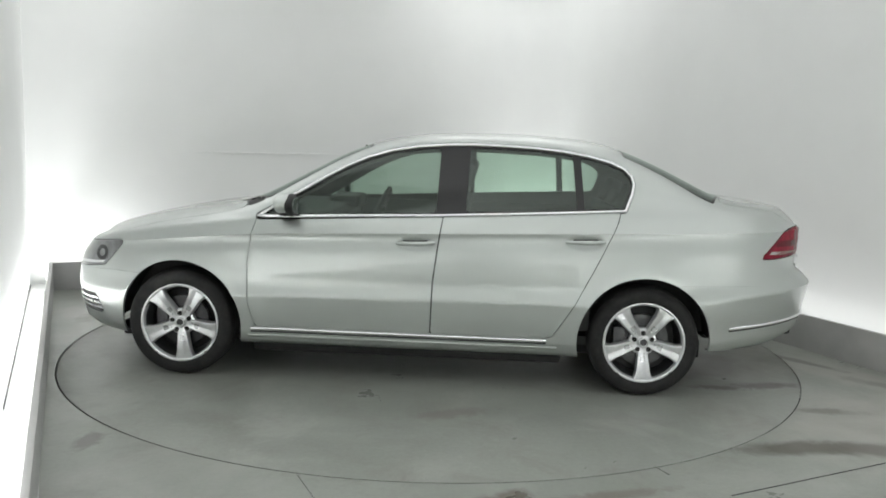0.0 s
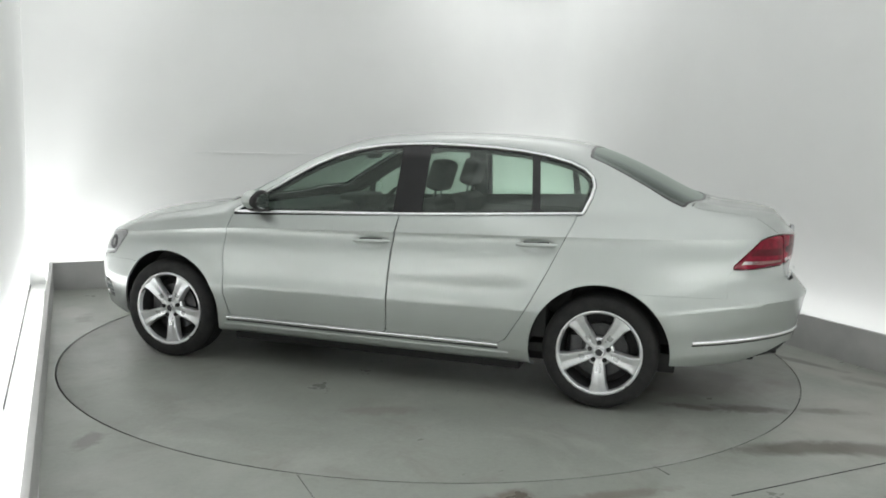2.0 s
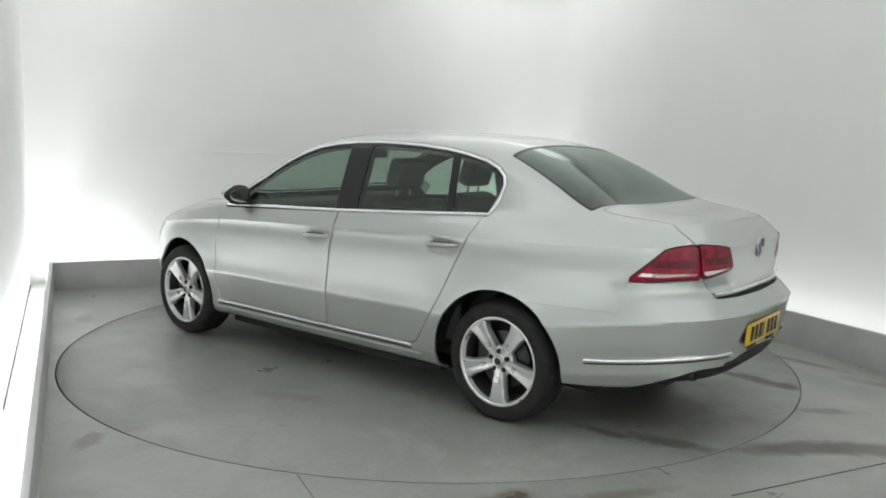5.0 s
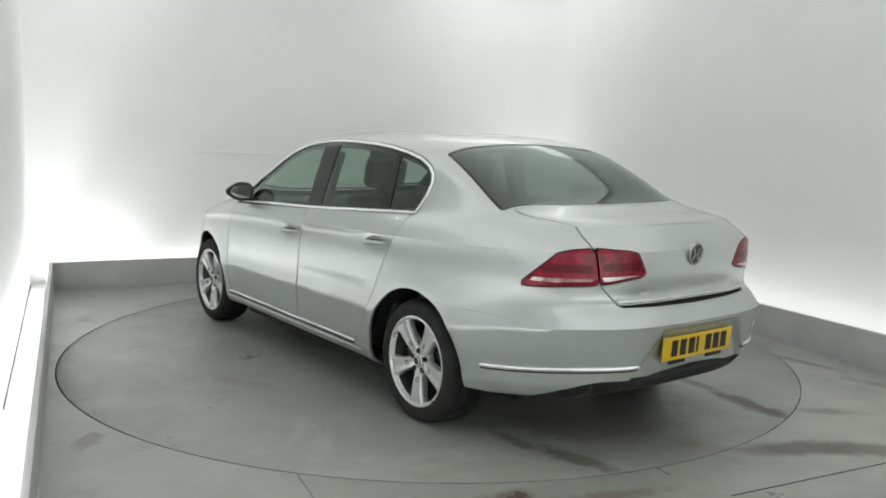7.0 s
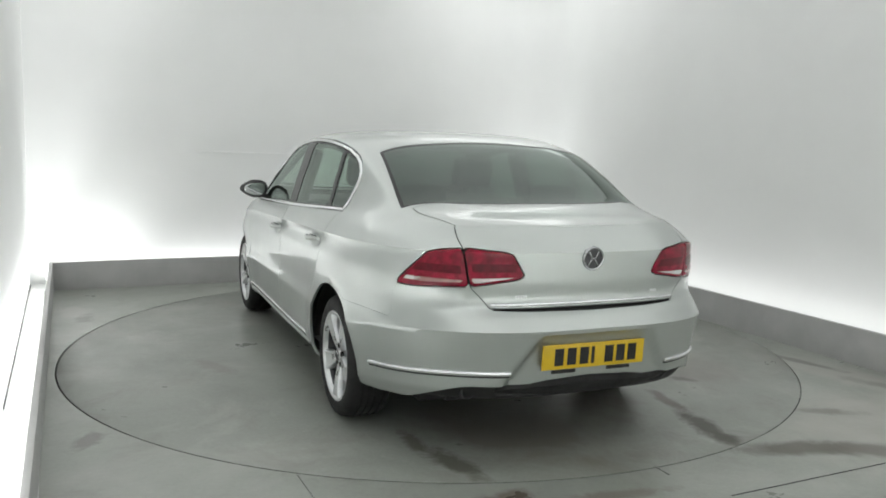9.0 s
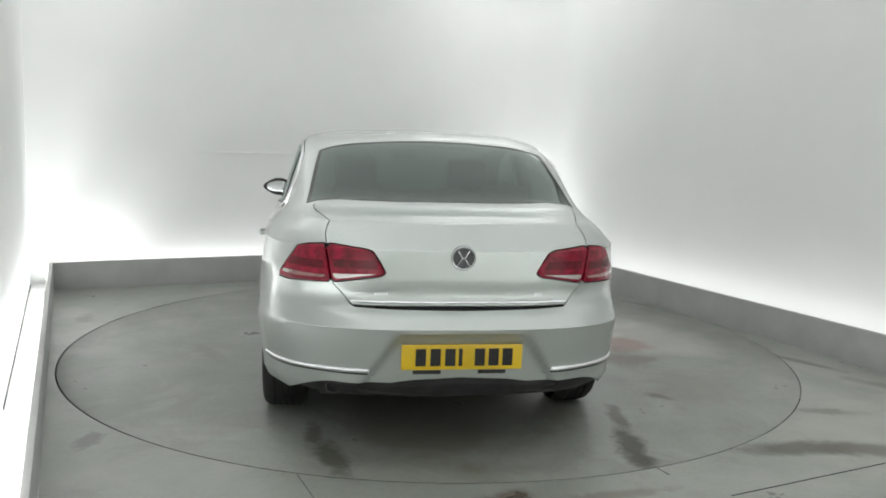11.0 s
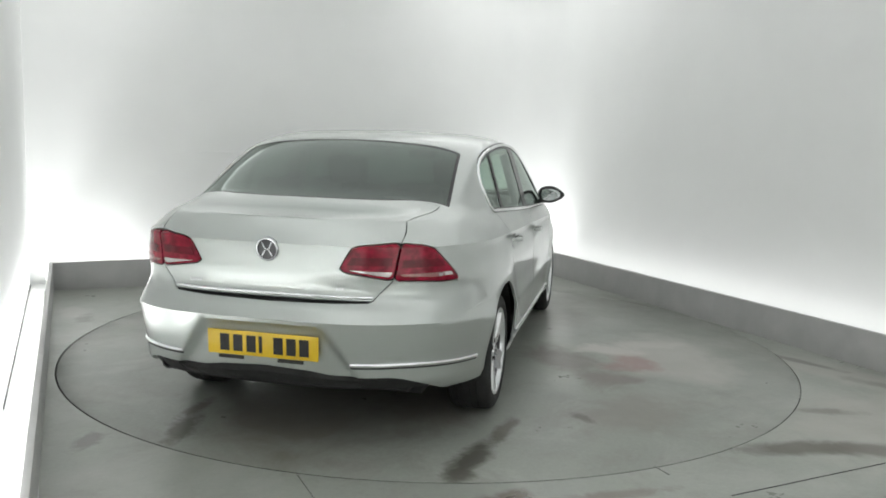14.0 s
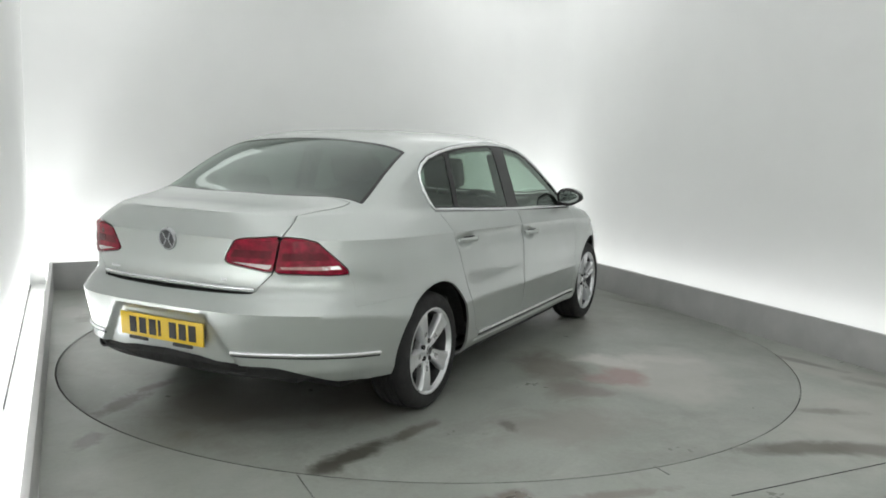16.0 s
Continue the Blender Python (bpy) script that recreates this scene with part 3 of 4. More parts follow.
lid_low = rounded(QQ, Z, [(-0.5, 0.718), (0.0, 0.718), (0.30, 0.720), (0.47, 0.727), (0.50, 0.765), (q_at_y(0.549), 0.822), (q_at_y(0.590), 0.985), (q_at_y(0.668), 1.085), (q_at_y(0.668), 1.2), (-0.5, 1.2)], 0.004)
lid_y = float(np.interp(q_at_y(0.655), q_line[:80], belts[12][:80, 1]))
lid_top = np.maximum(Y - (lid_y + (0.632 - lid_y) * smooth((X + 2.2) / 0.4)), X + 1.876 - 0.10 * smooth((Y - 0.15) / 0.6))
boot_lid = np.where(low, lid_low, np.where(X > -1.0, FAR, lid_top))
top_zone = ~low
rear_screen = np.where(top_zone, rounded(X, Y, [(-1.862, -0.5), (-1.862, 0.2), (-1.832, 0.45), (-1.745, 0.672), (-1.225, 0.612), (-1.205, 0.4), (-1.19, 0.2), (-1.19, -0.5)], 0.012), FAR)
screen = np.where(top_zone, rounded(X, Y, [(0.33, -0.5), (0.33, 0.2), (0.28, 0.5), (0.25, 0.60), (0.86, 0.735), (1.04, 0.5), (1.09, 0.25), (1.10, 0.0), (1.10, -0.5)], 0.012), FAR)
cowl = np.where(top_zone, np.maximum(np.maximum(1.075 - 0.20 * smooth((Y - 0.2) / 0.55) - X, X - 1.165 + 0.17 * smooth((Y - 0.2) / 0.55)), Y - 0.735), FAR)
cowl = np.maximum(cowl, -screen)
bonnet = np.where(top_zone, np.maximum(1.17 - 0.17 * smooth((Y - 0.2) / 0.55) - X, Y - (0.73 - 0.08 * smooth((X - 1.2) / 0.9))), FAR)
bonnet = np.maximum(bonnet, X - 2.06)
headlamp = rounded(X, Z, [(1.735, 0.775), (1.80, 0.690), (1.86, 0.625), (2.10, 0.590), (2.20, 0.62), (2.12, 0.725), (1.93, 0.762)], 0.015)
headlamp = np.where((Y > 0.38) & (X > 1.5), headlamp, FAR)
fog = np.where(low & (Y > 0.34), rounded(X, Z, [(1.89, 0.325), (1.94, 0.428), (2.20, 0.428), (2.20, 0.325)], 0.015), FAR)
front_bumper = np.where(low, np.maximum(Z - (0.60 - 0.02 * smooth((X - 1.75) / 0.4)), 1.5 - X), FAR)
grille = np.where(low, np.maximum(np.maximum(Y - 0.42, np.abs(Z - 0.655) - 0.055), 1.5 - X), FAR)

# normals of the skin, outward
du, dv = np.gradient(SKIN, axis=1), np.gradient(SKIN, axis=0)
NRM = np.cross(dv, du)
NRM /= np.maximum(np.linalg.norm(NRM, axis=2, keepdims=True), 1e-9)
flip = np.sign((NRM[30, 150] * np.array([0, 1, 0])).sum())
NRM *= flip
VERTS, NORMALS = SKIN.reshape(-1, 3), NRM.reshape(-1, 3)
ii = (np.arange(NR - 1)[:, None] * NS + np.arange(NS - 1)[None, :]).ravel()
QUADS = np.stack([ii, ii + 1, ii + NS + 1, ii + NS], 1)
if flip > 0:
    QUADS = QUADS[:, ::-1]


def trimmed(name, field, mat, parent, label="", both=False, side=1, offset=0.0, depth=0.014, angle=32):
    """One panel: the skin where the field is negative, cut cleanly along its zero line, with turned-in edges.
    both: left and right half in one mesh; side -1: the mirrored panel."""
    fields = np.stack([f.reshape(-1) for f in (field if isinstance(field, list) else [field])], 1)
    keep = (fields[QUADS] < 0).any(1).all(1)
    index, pos, nrm, val, faces = {}, [], [], [], []

    def corner(i):
        if i not in index:
            index[i] = len(pos)
            pos.append(VERTS[i])
            nrm.append(NORMALS[i])
            val.append(fields[i])
        return index[i]

    def cut(a, b, k):
        key = (a, b, k) if a < b else (b, a, k)
        if key not in index:
            a, b = key[:2]
            t = val[a][k] / (val[a][k] - val[b][k])
            index[key] = len(pos)
            pos.append(pos[a] * (1 - t) + pos[b] * t)
            nrm.append(nrm[a] * (1 - t) + nrm[b] * t)
            val.append(val[a] * (1 - t) + val[b] * t)
        return index[key]

    for q in QUADS[keep].tolist():
        f = [corner(i) for i in q]
        for k in range(fields.shape[1]):
            if all(val[v][k] < 0 for v in f):
                continue
            g = []
            for a, b in zip(f, f[1:] + f[:1]):
                if val[a][k] < 0:
                    g.append(a)
                if (val[a][k] < 0) != (val[b][k] < 0):
                    g.append(cut(a, b, k))
            f = g
            if len(f) < 3:
                break
        if len(f) > 2:
            faces.append(f)
    if not faces:
        raise ValueError("no skin left for " + name)
    pos, nrm = np.array(pos), np.array(nrm)
    pos = pos + nrm * offset
    if depth:
        count = {}
        for f in faces:
            for a, b in zip(f, f[1:] + f[:1]):
                count[(a, b)] = count.get((a, b), 0) + 1
        inner, extra = {}, []
        for (a, b) in list(count):
            if (b, a) in count or (pos[a][1] < 1e-5 and pos[b][1] < 1e-5):
                continue
            for v in (a, b):
                if v not in inner:
                    inner[v] = len(pos) + len(extra)
                    extra.append(pos[v] - nrm[v] * depth * np.array([1, 0 if pos[v][1] < 1e-5 else 1, 1]))
            faces.append([b, a, inner[a], inner[b]])
        if extra:
            pos = np.concatenate([pos, np.array(extra)])
    if both:
        n = len(pos)
        twin = np.where(pos[:, 1] < 1e-5, np.arange(n), np.arange(n) + n)
        used = pos * np.array([1, -1, 1])
        faces = faces + [[int(twin[i]) for i in f[::-1]] for f in faces]
        pos = np.concatenate([pos, used])
    elif side < 0:
        pos = pos * np.array([1, -1, 1])
        faces = [f[::-1] for f in faces]
    me = bpy.data.meshes.new(name)
    me.from_pydata(pos.tolist(), [], [f for f in faces if len(set(f)) > 2])
    bm = bmesh.new()
    bm.from_mesh(me)
    bmesh.ops.dissolve_degenerate(bm, dist=1e-6, edges=bm.edges)
    loose = [v for v in bm.verts if not v.link_faces]
    bmesh.ops.delete(bm, geom=loose, context="VERTS")
    bm.to_mesh(me)
    bm.free()
    return finish(name, me, mat, parent, label, angle)


def both_sides(name, field, mat, parent, label="", **more):
    return [trimmed(name, field, mat, parent, label, side=s, **more) for s in (1, -1)]


SIDE_COLS, TAIL_COLS = np.arange(60, NS - 45), np.arange(0, len(rear_a) + 30)


def on_skin(a, b, chart):
    """The place and normal of the skin at two of its coordinates: along the car or round its tail, and height."""
    cols, top = (SIDE_COLS, RAIL + 1) if chart == "side" else (TAIL_COLS, WAIST)
    key, out = [], []
    for c in cols:
        zs = SKIN[3:top, c, 2]
        row = [np.interp(b, zs, SKIN[3:top, c, k]) for k in range(2)] + [np.interp(b, zs, NRM[3:top, c, k]) for k in range(3)]
        key.append(row[0] if chart == "side" else q_line[c])
        out.append(row)
    out = np.array(out)
    x, y, nx, ny, nz = [float(np.interp(abs(a) if chart == "tail" else a, key, out[:, k])) for k in range(5)]
    p, n = np.array([x, y, b]), np.array([nx, ny, nz])
    if a < 0 and chart == "tail":
        p, n = p * [1, -1, 1], n * [1, -1, 1]
    return p, n / np.linalg.norm(n)


def loop_points(poly, grow):
    """A closed outline grown outwards, its sides cut fine and its corners eased."""
    p = np.array(poly, float)
    e = np.roll(p, -1, 0) - p
    n = np.stack([e[:, 1], -e[:, 0]], 1) / np.linalg.norm(e, axis=1, keepdims=True)
    area = (p[:, 0] * np.roll(p[:, 1], -1) - np.roll(p[:, 0], -1) * p[:, 1]).sum()
    n = n if area > 0 else -n
    v = n + np.roll(n, 1, 0)
    v /= np.maximum((v * v).sum(1, keepdims=True) / 2, 0.6)
    p = p + v * grow
    out = []
    for a, b in zip(p, np.roll(p, -1, 0)):
        k = max(1, int(np.linalg.norm(b - a) / 0.03))
        out += [tuple(a + (b - a) * i / k) for i in range(k)]
    return out


def bead(name, pts, chart, mat, parent, label, side, half, proud, closed=False):
    """A slim half-round strip laid along a line on the skin."""
    places = [on_skin(a, b, chart) for a, b in pts]
    pos, nor = np.array([p for p, _ in places]), np.array([n for _, n in places])
    if closed:
        tan = np.roll(pos, -1, 0) - np.roll(pos, 1, 0)
    else:
        tan = np.gradient(pos, axis=0)
    tan /= np.linalg.norm(tan, axis=1, keepdims=True)
    out = np.cross(tan, nor)
    out /= np.linalg.norm(out, axis=1, keepdims=True)
    bm = bmesh.new()
    rows = []
    for p, n, o in zip(pos, nor, out):
        row = []
        for a in (-0.15, 0.12, 0.3, 0.5, 0.7, 0.88, 1.15):
            v = p + o * half * math.cos(a * math.pi) + n * proud * math.sin(a * math.pi)
            row.append(bm.verts.new((v[0], v[1] * side, v[2])))
        rows.append(row)
    pairs = list(zip(rows, rows[1:])) + ([(rows[-1], rows[0])] if closed else [])
    for a, b in pairs:
        for k in range(6):
            bm.faces.new((a[k], a[k + 1], b[k + 1], b[k]))
    return part(name, bm, mat, parent, label, 60)


# ---------------------------------------------------------------- the car
CAR_AT = (0.063, 0.1965)
car = tagged(new("car"), "silver metallic four-door saloon with chrome window trim on a turntable", "car")
G = 0.0021                        # half of a shut line
LOW = np.where(low, -FAR, FAR)


def most(*f):
    """Fields that must all be negative."""
    return [h for g in f for h in (g if isinstance(g, list) else [g])]


def biggest(*f):
    return functools.reduce(np.maximum, most(*f))


def band(v, middle, half):
    return [v - middle - half, middle - half - v]


rest = most(arch, G - front_door, G - rear_door, 0.0225 - dlo, 0.0004 - rear_bumper, G - outer_lamp, G - inner_lamp, G - boot_lid, -rear_screen, -screen, -cowl, G - bonnet, G - headlamp, 0.0005 - front_bumper, -grille)
trimmed("body", rest, PAINT, car, both=True)
for s in (1, -1):
    d1 = trimmed("front_door", most(front_door + G, arch, 0.0205 - dlo), PAINT, car, side=s)
    d2 = trimmed("rear_door", most(rear_door + G, arch, 0.0205 - dlo), PAINT, car, side=s)
    pillar_x = -0.228 + 0.0 * X - (Z - 1.0) * 0.04
    front_glass = most(dlo + 0.006, pillar_x + 0.085 - X)
    back_glass = most(dlo + 0.006, X - pillar_x + 0.085, -0.968 - (Z - 1.05) * -0.10 - X + 0.02)
    quarter = most(dlo + 0.006, X + 0.968 - (Z - 1.05) * 0.10 + 0.024)
    frame_black = most(dlo + 0.001, -biggest(front_glass), -biggest(back_glass), -biggest(quarter))
    trimmed("side_window", front_glass, GLASS, d1, "green tinted glass", side=s, offset=-0.004, depth=0.004)
    trimmed("side_window", back_glass, GLASS, d2, "green tinted glass", side=s, offset=-0.004, depth=0.004)
    trimmed("quarter_window", quarter, GLASS, d2, "green tinted glass", side=s, offset=-0.004, depth=0.004)
    trimmed("window_frame", frame_black, PIANO, car, "gloss black window frame and door pillar", side=s, offset=-0.001)
    bead("window_trim", loop_points(DLO, 0.010), "side", CHROME, car, "bright chrome strip round the side windows", s, 0.0105, 0.011, True)
    bead("sill_strip", [(-0.80 + 1.72 * k / 60, 0.305) for k in range(61)], "side", CHROME, car, "thin chrome strip along the sill", s, 0.009, 0.009)
    bead("sill_line", [(-0.80 + 1.72 * k / 60, 0.2885) for k in range(61)], "side", BLACK, car, "thin black line under the sill strip", s, 0.0045, 0.003)
    bead("sill_edge", [(-0.86 + 1.80 * k / 60, 0.262) for k in range(61)], "side", PAINT, car, "raised lower edge of the sill", s, 0.010, 0.006)
    q0 = q_at_x(-1.80)
    line = [0.402 + (q0 - 0.402) * k / 90 for k in range(91)]
    bead("bumper_strip", [(q, 0.402 + 0.058 * float(smooth((1.30 - q) / 0.75))) for q in line], "tail", CHROME, car, "chrome strip on the rear bumper", s, 0.011, 0.010)
    # raised black bead: the thin shade below the chrome strip, put in as colour
    bead("bumper_strip_shade", [(q, 0.3895 + 0.058 * float(smooth((1.30 - q) / 0.75))) for q in line], "tail", BLACK, car, "black bead as painted shade under the chrome strip", s, 0.0055, 0.003)
    lamp = trimmed("tail_lamp", most(outer_lamp + G + 0.002), RED, car, "red tail lamp cluster", side=s, offset=0.002, depth=0.03)
    trimmed("reflector", most(outer_lamp + 0.022, band(Z, 0.842, 0.009), QQ - q_at_x(-2.10)), PINK, lamp, "pinkish strip", side=s, offset=0.004, depth=0.004)
    trimmed("reversing_light", most(outer_lamp + 0.02, band(Z, 0.842, 0.008), q_at_x(-2.13) - QQ), CLEAR, lamp, "pale clear strip", side=s, offset=0.004, depth=0.004)
    trimmed("light_bar", most(LOW, outer_lamp + 0.022, band(Z, 0.895, 0.017)), DEEP_RED, lamp, "darker red light bar", side=s, offset=0.0035, depth=0.004)
    lamp = trimmed("boot_lamp", most(inner_lamp + G + 0.002), RED, car, "red lamp on the boot lid", side=s, offset=0.002, depth=0.03)
    trimmed("reversing_light", most(inner_lamp + 0.014, band(Z, 0.856 - (QQ - 0.34) * 0.03, 0.010)), CLEAR, lamp, "pale clear reversing strip", side=s, offset=0.004, depth=0.004)
    trimmed("light_bar", most(LOW, inner_lamp + 0.022, band(Z, 0.905, 0.017)), DEEP_RED, lamp, "darker red light bar", side=s, offset=0.0035, depth=0.004)
    lamp = trimmed("headlamp", headlamp + G, LAMPGLASS, car, "clear headlamp with bright reflectors", side=s, offset=0.001, depth=0.03)
    trimmed("lamp_bowl", most(band(np.hypot((X - 1.90) * 0.9, Z - 0.69), 0.035, 0.010), headlamp + 0.012), STEEL, lamp, "grey lamp bezel", side=s, offset=0.003, depth=0.004)
    trimmed("indicator", most(band(Z, 0.635 - (X - 1.9) * 0.1, 0.008), headlamp + 0.014), CHROME, lamp, "bright strip", side=s, offset=0.003, depth=0.004)
    vent = trimmed("fog_vent", fog + 0.002, BLACK, car, "black lower bumper vent with chrome slats", side=s, offset=-0.012)
    for zz in (0.348, 0.376, 0.404):
        trimmed("slat", most(fog + 0.004, band(Z, zz, 0.006)), ALLOY, vent, "bright slat", side=s, offset=0.002, depth=0.012)
valance_cut = np.where(low, 0.402 - 0.125 * smooth((QQ - 0.55) / 0.45) - Z, -FAR)
trimmed("rear_bumper", most(valance_cut, rear_bumper + 0.0004, arch, G - outer_lamp, G - boot_lid), PAINT, car, both=True)
trimmed("boot_lid", most(np.where(low, 0.734 - Z, -FAR), boot_lid + G, G - inner_lamp, G - outer_lamp, -rear_screen + 0.0), PAINT, car, both=True)
trimmed("front_bumper", most(front_bumper + 0.0005, arch, G - headlamp, -fog, -grille), PAINT, car, both=True)
trimmed("bonnet", most(bonnet + G, G - headlamp), PAINT, car, both=True)
trimmed("grille", grille, CHROME, car, "chrome barred front grille", both=True, offset=-0.01)
trimmed("cowl", cowl, BLACK, car, "black plastic scuttle below the windscreen", both=True, offset=-0.012)
trimmed("windscreen", screen + 0.022, GLASS, car, "green tinted windscreen", both=True, offset=-0.003, depth=0.004)
trimmed("windscreen_seal", most(screen + 0.001, -screen - 0.022), PIANO, car, "black windscreen edge", both=True, offset=-0.002, depth=0.006)
trimmed("rear_window", rear_screen + 0.016, REAR_GLASS, car, "dark tinted rear window", both=True, offset=-0.003, depth=0.004)
trimmed("rear_window_seal", most(rear_screen + 0.001, -rear_screen - 0.016), PIANO, car, "black rear window edge", both=True, offset=-0.002, depth=0.006)
bead("boot_strip", [(-0.47 + 0.94 * k / 40, 0.7455) for k in range(41)], "tail", CHROME, car, "chrome strip along the lower edge of the boot lid", 1, 0.008, 0.008)
hollow = most(arch + 0.01, -dlo - 0.02, -rear_screen - 0.01, -screen - 0.01)
trimmed("inner_shell", hollow, INNER, car, "dark inner bodywork", both=True, offset=-0.022, depth=0.0)
trimmed("headlining", most(np.where((np.arange(NR) > RAIL + 3)[:, None] & np.ones((1, NS), bool), -0.1, FAR), X - 0.30, -1.10 - X), LINER, car, "grey headlining", both=True, offset=-0.040, depth=0.0)


# ---------------------------------------------------------------- wheels
TYRE_R, RIM_R = 0.316, 0.232


def wheel_meshes():
    made = {}

    def keep(name, bm, mat, angle=32):
        me = bpy.data.meshes.new(name)
        bmesh.ops.recalc_face_normals(bm, faces=bm.faces)
        bm.to_mesh(me)
        bm.free()
        me.materials.append(mat)
        me.shade_smooth()
        me.set_sharp_from_angle(angle=radians(angle))
        made[name] = me

    # y = 0 is the outer face of the tyre, -y points to the car's middle
    bm = bmesh.new()
    prof = [(RIM_R - 0.006, -0.018), (RIM_R + 0.004, -0.006), (0.255, 0.0), (0.278, -0.001), (0.297, -0.010), (0.309, -0.026), (TYRE_R - 0.002, -0.045)]
    tread = []
    for g in (0.066, 0.100, 0.135, 0.170):
        tread += [(TYRE_R, -g + 0.006), (TYRE_R - 0.007, -g + 0.004), (TYRE_R - 0.007, -g - 0.004), (TYRE_R, -g - 0.006)]
    prof += tread + [(TYRE_R - 0.002, -0.190), (0.300, -0.215), (0.27, -0.228), (RIM_R, -0.222), (RIM_R - 0.006, -0.21)]
    lathe(bm, prof, 72)
    keep("tyre", bm, RUBBER)
    bm = bmesh.new()
    lathe(bm, [(RIM_R + 0.002, -0.012), (RIM_R + 0.001, -0.006), (RIM_R - 0.006, -0.005), (RIM_R - 0.014, -0.012), (RIM_R - 0.018, -0.026), (RIM_R - 0.02, -0.03)], 72)
    keep("rim_lip", bm, ALLOY)
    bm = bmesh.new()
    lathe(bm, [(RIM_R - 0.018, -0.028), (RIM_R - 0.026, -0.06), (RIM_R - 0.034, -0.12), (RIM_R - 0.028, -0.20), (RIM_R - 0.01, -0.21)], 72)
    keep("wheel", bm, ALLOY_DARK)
    # one of five broad spokes, dished towards the hub, with a raised edge on each side
    bm = bmesh.new()
    grid = []
    for i in range(15):
        t = i / 14
        r = 0.030 + t * (RIM_R - 0.046)
        half = 0.024 + 0.023 * t ** 0.9 + 0.012 * max(0, t - 0.8) / 0.2
        y0 = -0.034 + 0.022 * math.sin(min(1, t * 1.02) * math.pi / 2)
        row = []
        for k, (fx, dy) in enumerate(((-1.0, -0.045), (-1.0, -0.008), (-0.86, 0.0), (-0.55, 0.001), (-0.2, -0.004), (0.2, -0.004), (0.55, 0.001), (0.86, 0.0), (1.0, -0.008), (1.0, -0.045))):
            row.append(bm.verts.new((half * fx, y0 + dy, r)))
        grid.append(row)
    for a, b in zip(grid, grid[1:]):
        for k in range(len(a) - 1):
            bm.faces.new((a[k], a[k + 1], b[k + 1], b[k]))
    bm.faces.new(grid[0]), bm.faces.new(grid[-1][::-1])
    keep("spoke", bm, ALLOY, 40)
    bm = bmesh.new()
    lathe(bm, [(0.001, -0.020), (0.024, -0.021), (0.031, -0.026), (0.034, -0.034), (0.060, -0.038), (0.078, -0.044), (0.080, -0.075)], 40)
    keep("hub", bm, ALLOY)
    bm = bmesh.new()
    lathe(bm, [(0.001, -0.0175), (0.020, -0.018), (0.026, -0.020), (0.028, -0.026)], 32)
    keep("centre_cap", bm, ALLOY_DARK)
    bm = bmesh.new()
    lathe(bm, [(0.0195, -0.0165), (0.0225, -0.0150), (0.0255, -0.0165), (0.0255, -0.021)], 32)
    keep("cap_ring", bm, CHROME)
    bm = bmesh.new()
    lathe(bm, [(0.001, -0.032), (0.0085, -0.0315), (0.0115, -0.027), (0.0135, -0.0265), (0.0135, -0.05)], 14)
    keep("wheel_bolt", bm, BLACK)
    bm = bmesh.new()
    lathe(bm, [(0.06, -0.086), (0.150, -0.086), (0.152, -0.088), (0.152, -0.106), (0.150, -0.108), (0.06, -0.108)], 56)
    keep("brake_disc", bm, STEEL)
    bm = bmesh.new()
    block(bm, (0.095, -0.125, -0.075), (0.165, -0.072, 0.075), None, 0.012)
    keep("brake_caliper", bm, STEEL)
    bm = bmesh.new()
    lathe(bm, [(0.001, -0.13), (RIM_R - 0.04, -0.13), (RIM_R - 0.04, -0.134)], 40)
    keep("backplate", bm, BLACK)
    return made


WHEEL = wheel_meshes()
for wx0, side, first in ((1.356, 1, 186), (-1.356, 1, 182), (1.356, -1, 150), (-1.356, -1, 170)):
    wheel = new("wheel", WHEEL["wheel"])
    wheel.parent = car
    wheel["label"] = "five-spoke silver alloy wheel with black tyre"
    wheel.matrix_local = pose(wx0, 0.884 * side, TYRE_R - 0.002, 0, 0, 0 if side > 0 else 180)
    for name in ("tyre", "rim_lip", "hub", "centre_cap", "cap_ring", "brake_disc", "brake_caliper", "backplate"):
        ob = new(name, WHEEL[name])
        ob.parent = wheel
    for k in range(5):
        ob = new("spoke", WHEEL["spoke"])
        ob.parent = wheel
        ob.matrix_local = pose(0, 0, 0, 0, first + 72 * k, 0)
        ob = new("wheel_bolt", WHEEL["wheel_bolt"])
        ob.parent = wheel
        a = radians(first + 36 + 72 * k)
        ob.matrix_local = pose(0.052 * math.sin(a), 0, 0.052 * math.cos(a))
    # arch liner
    bm = bmesh.new()
    prev = None
    for k in range(25):
        a = math.pi * (0.01 + 0.98 * k / 24)
        tuck = 0.11 * max(0.0, math.cos(a)) ** 2 if wx0 > 0 else 0.02 * max(0.0, -math.cos(a)) ** 2
        row = [bm.verts.new((wx0 + r * math.cos(a), side * (y - tuck * (y > 0.7)), 0.315 + r * math.sin(a))) for y, r in ((0.872 if wx0 > 0 else 0.888, 0.379), (0.865, 0.392), (0.58, 0.395))]
        if prev:
            for j in range(2):
                bm.faces.new((prev[j], prev[j + 1], row[j + 1], row[j]))
        prev = row
    fan = [v for v in bm.verts if abs(abs(v.co.y) - 0.58) < 1e-4]
    bm.faces.new(fan)
    part("arch_liner", bm, BLACK, car, "black wheel arch liner")

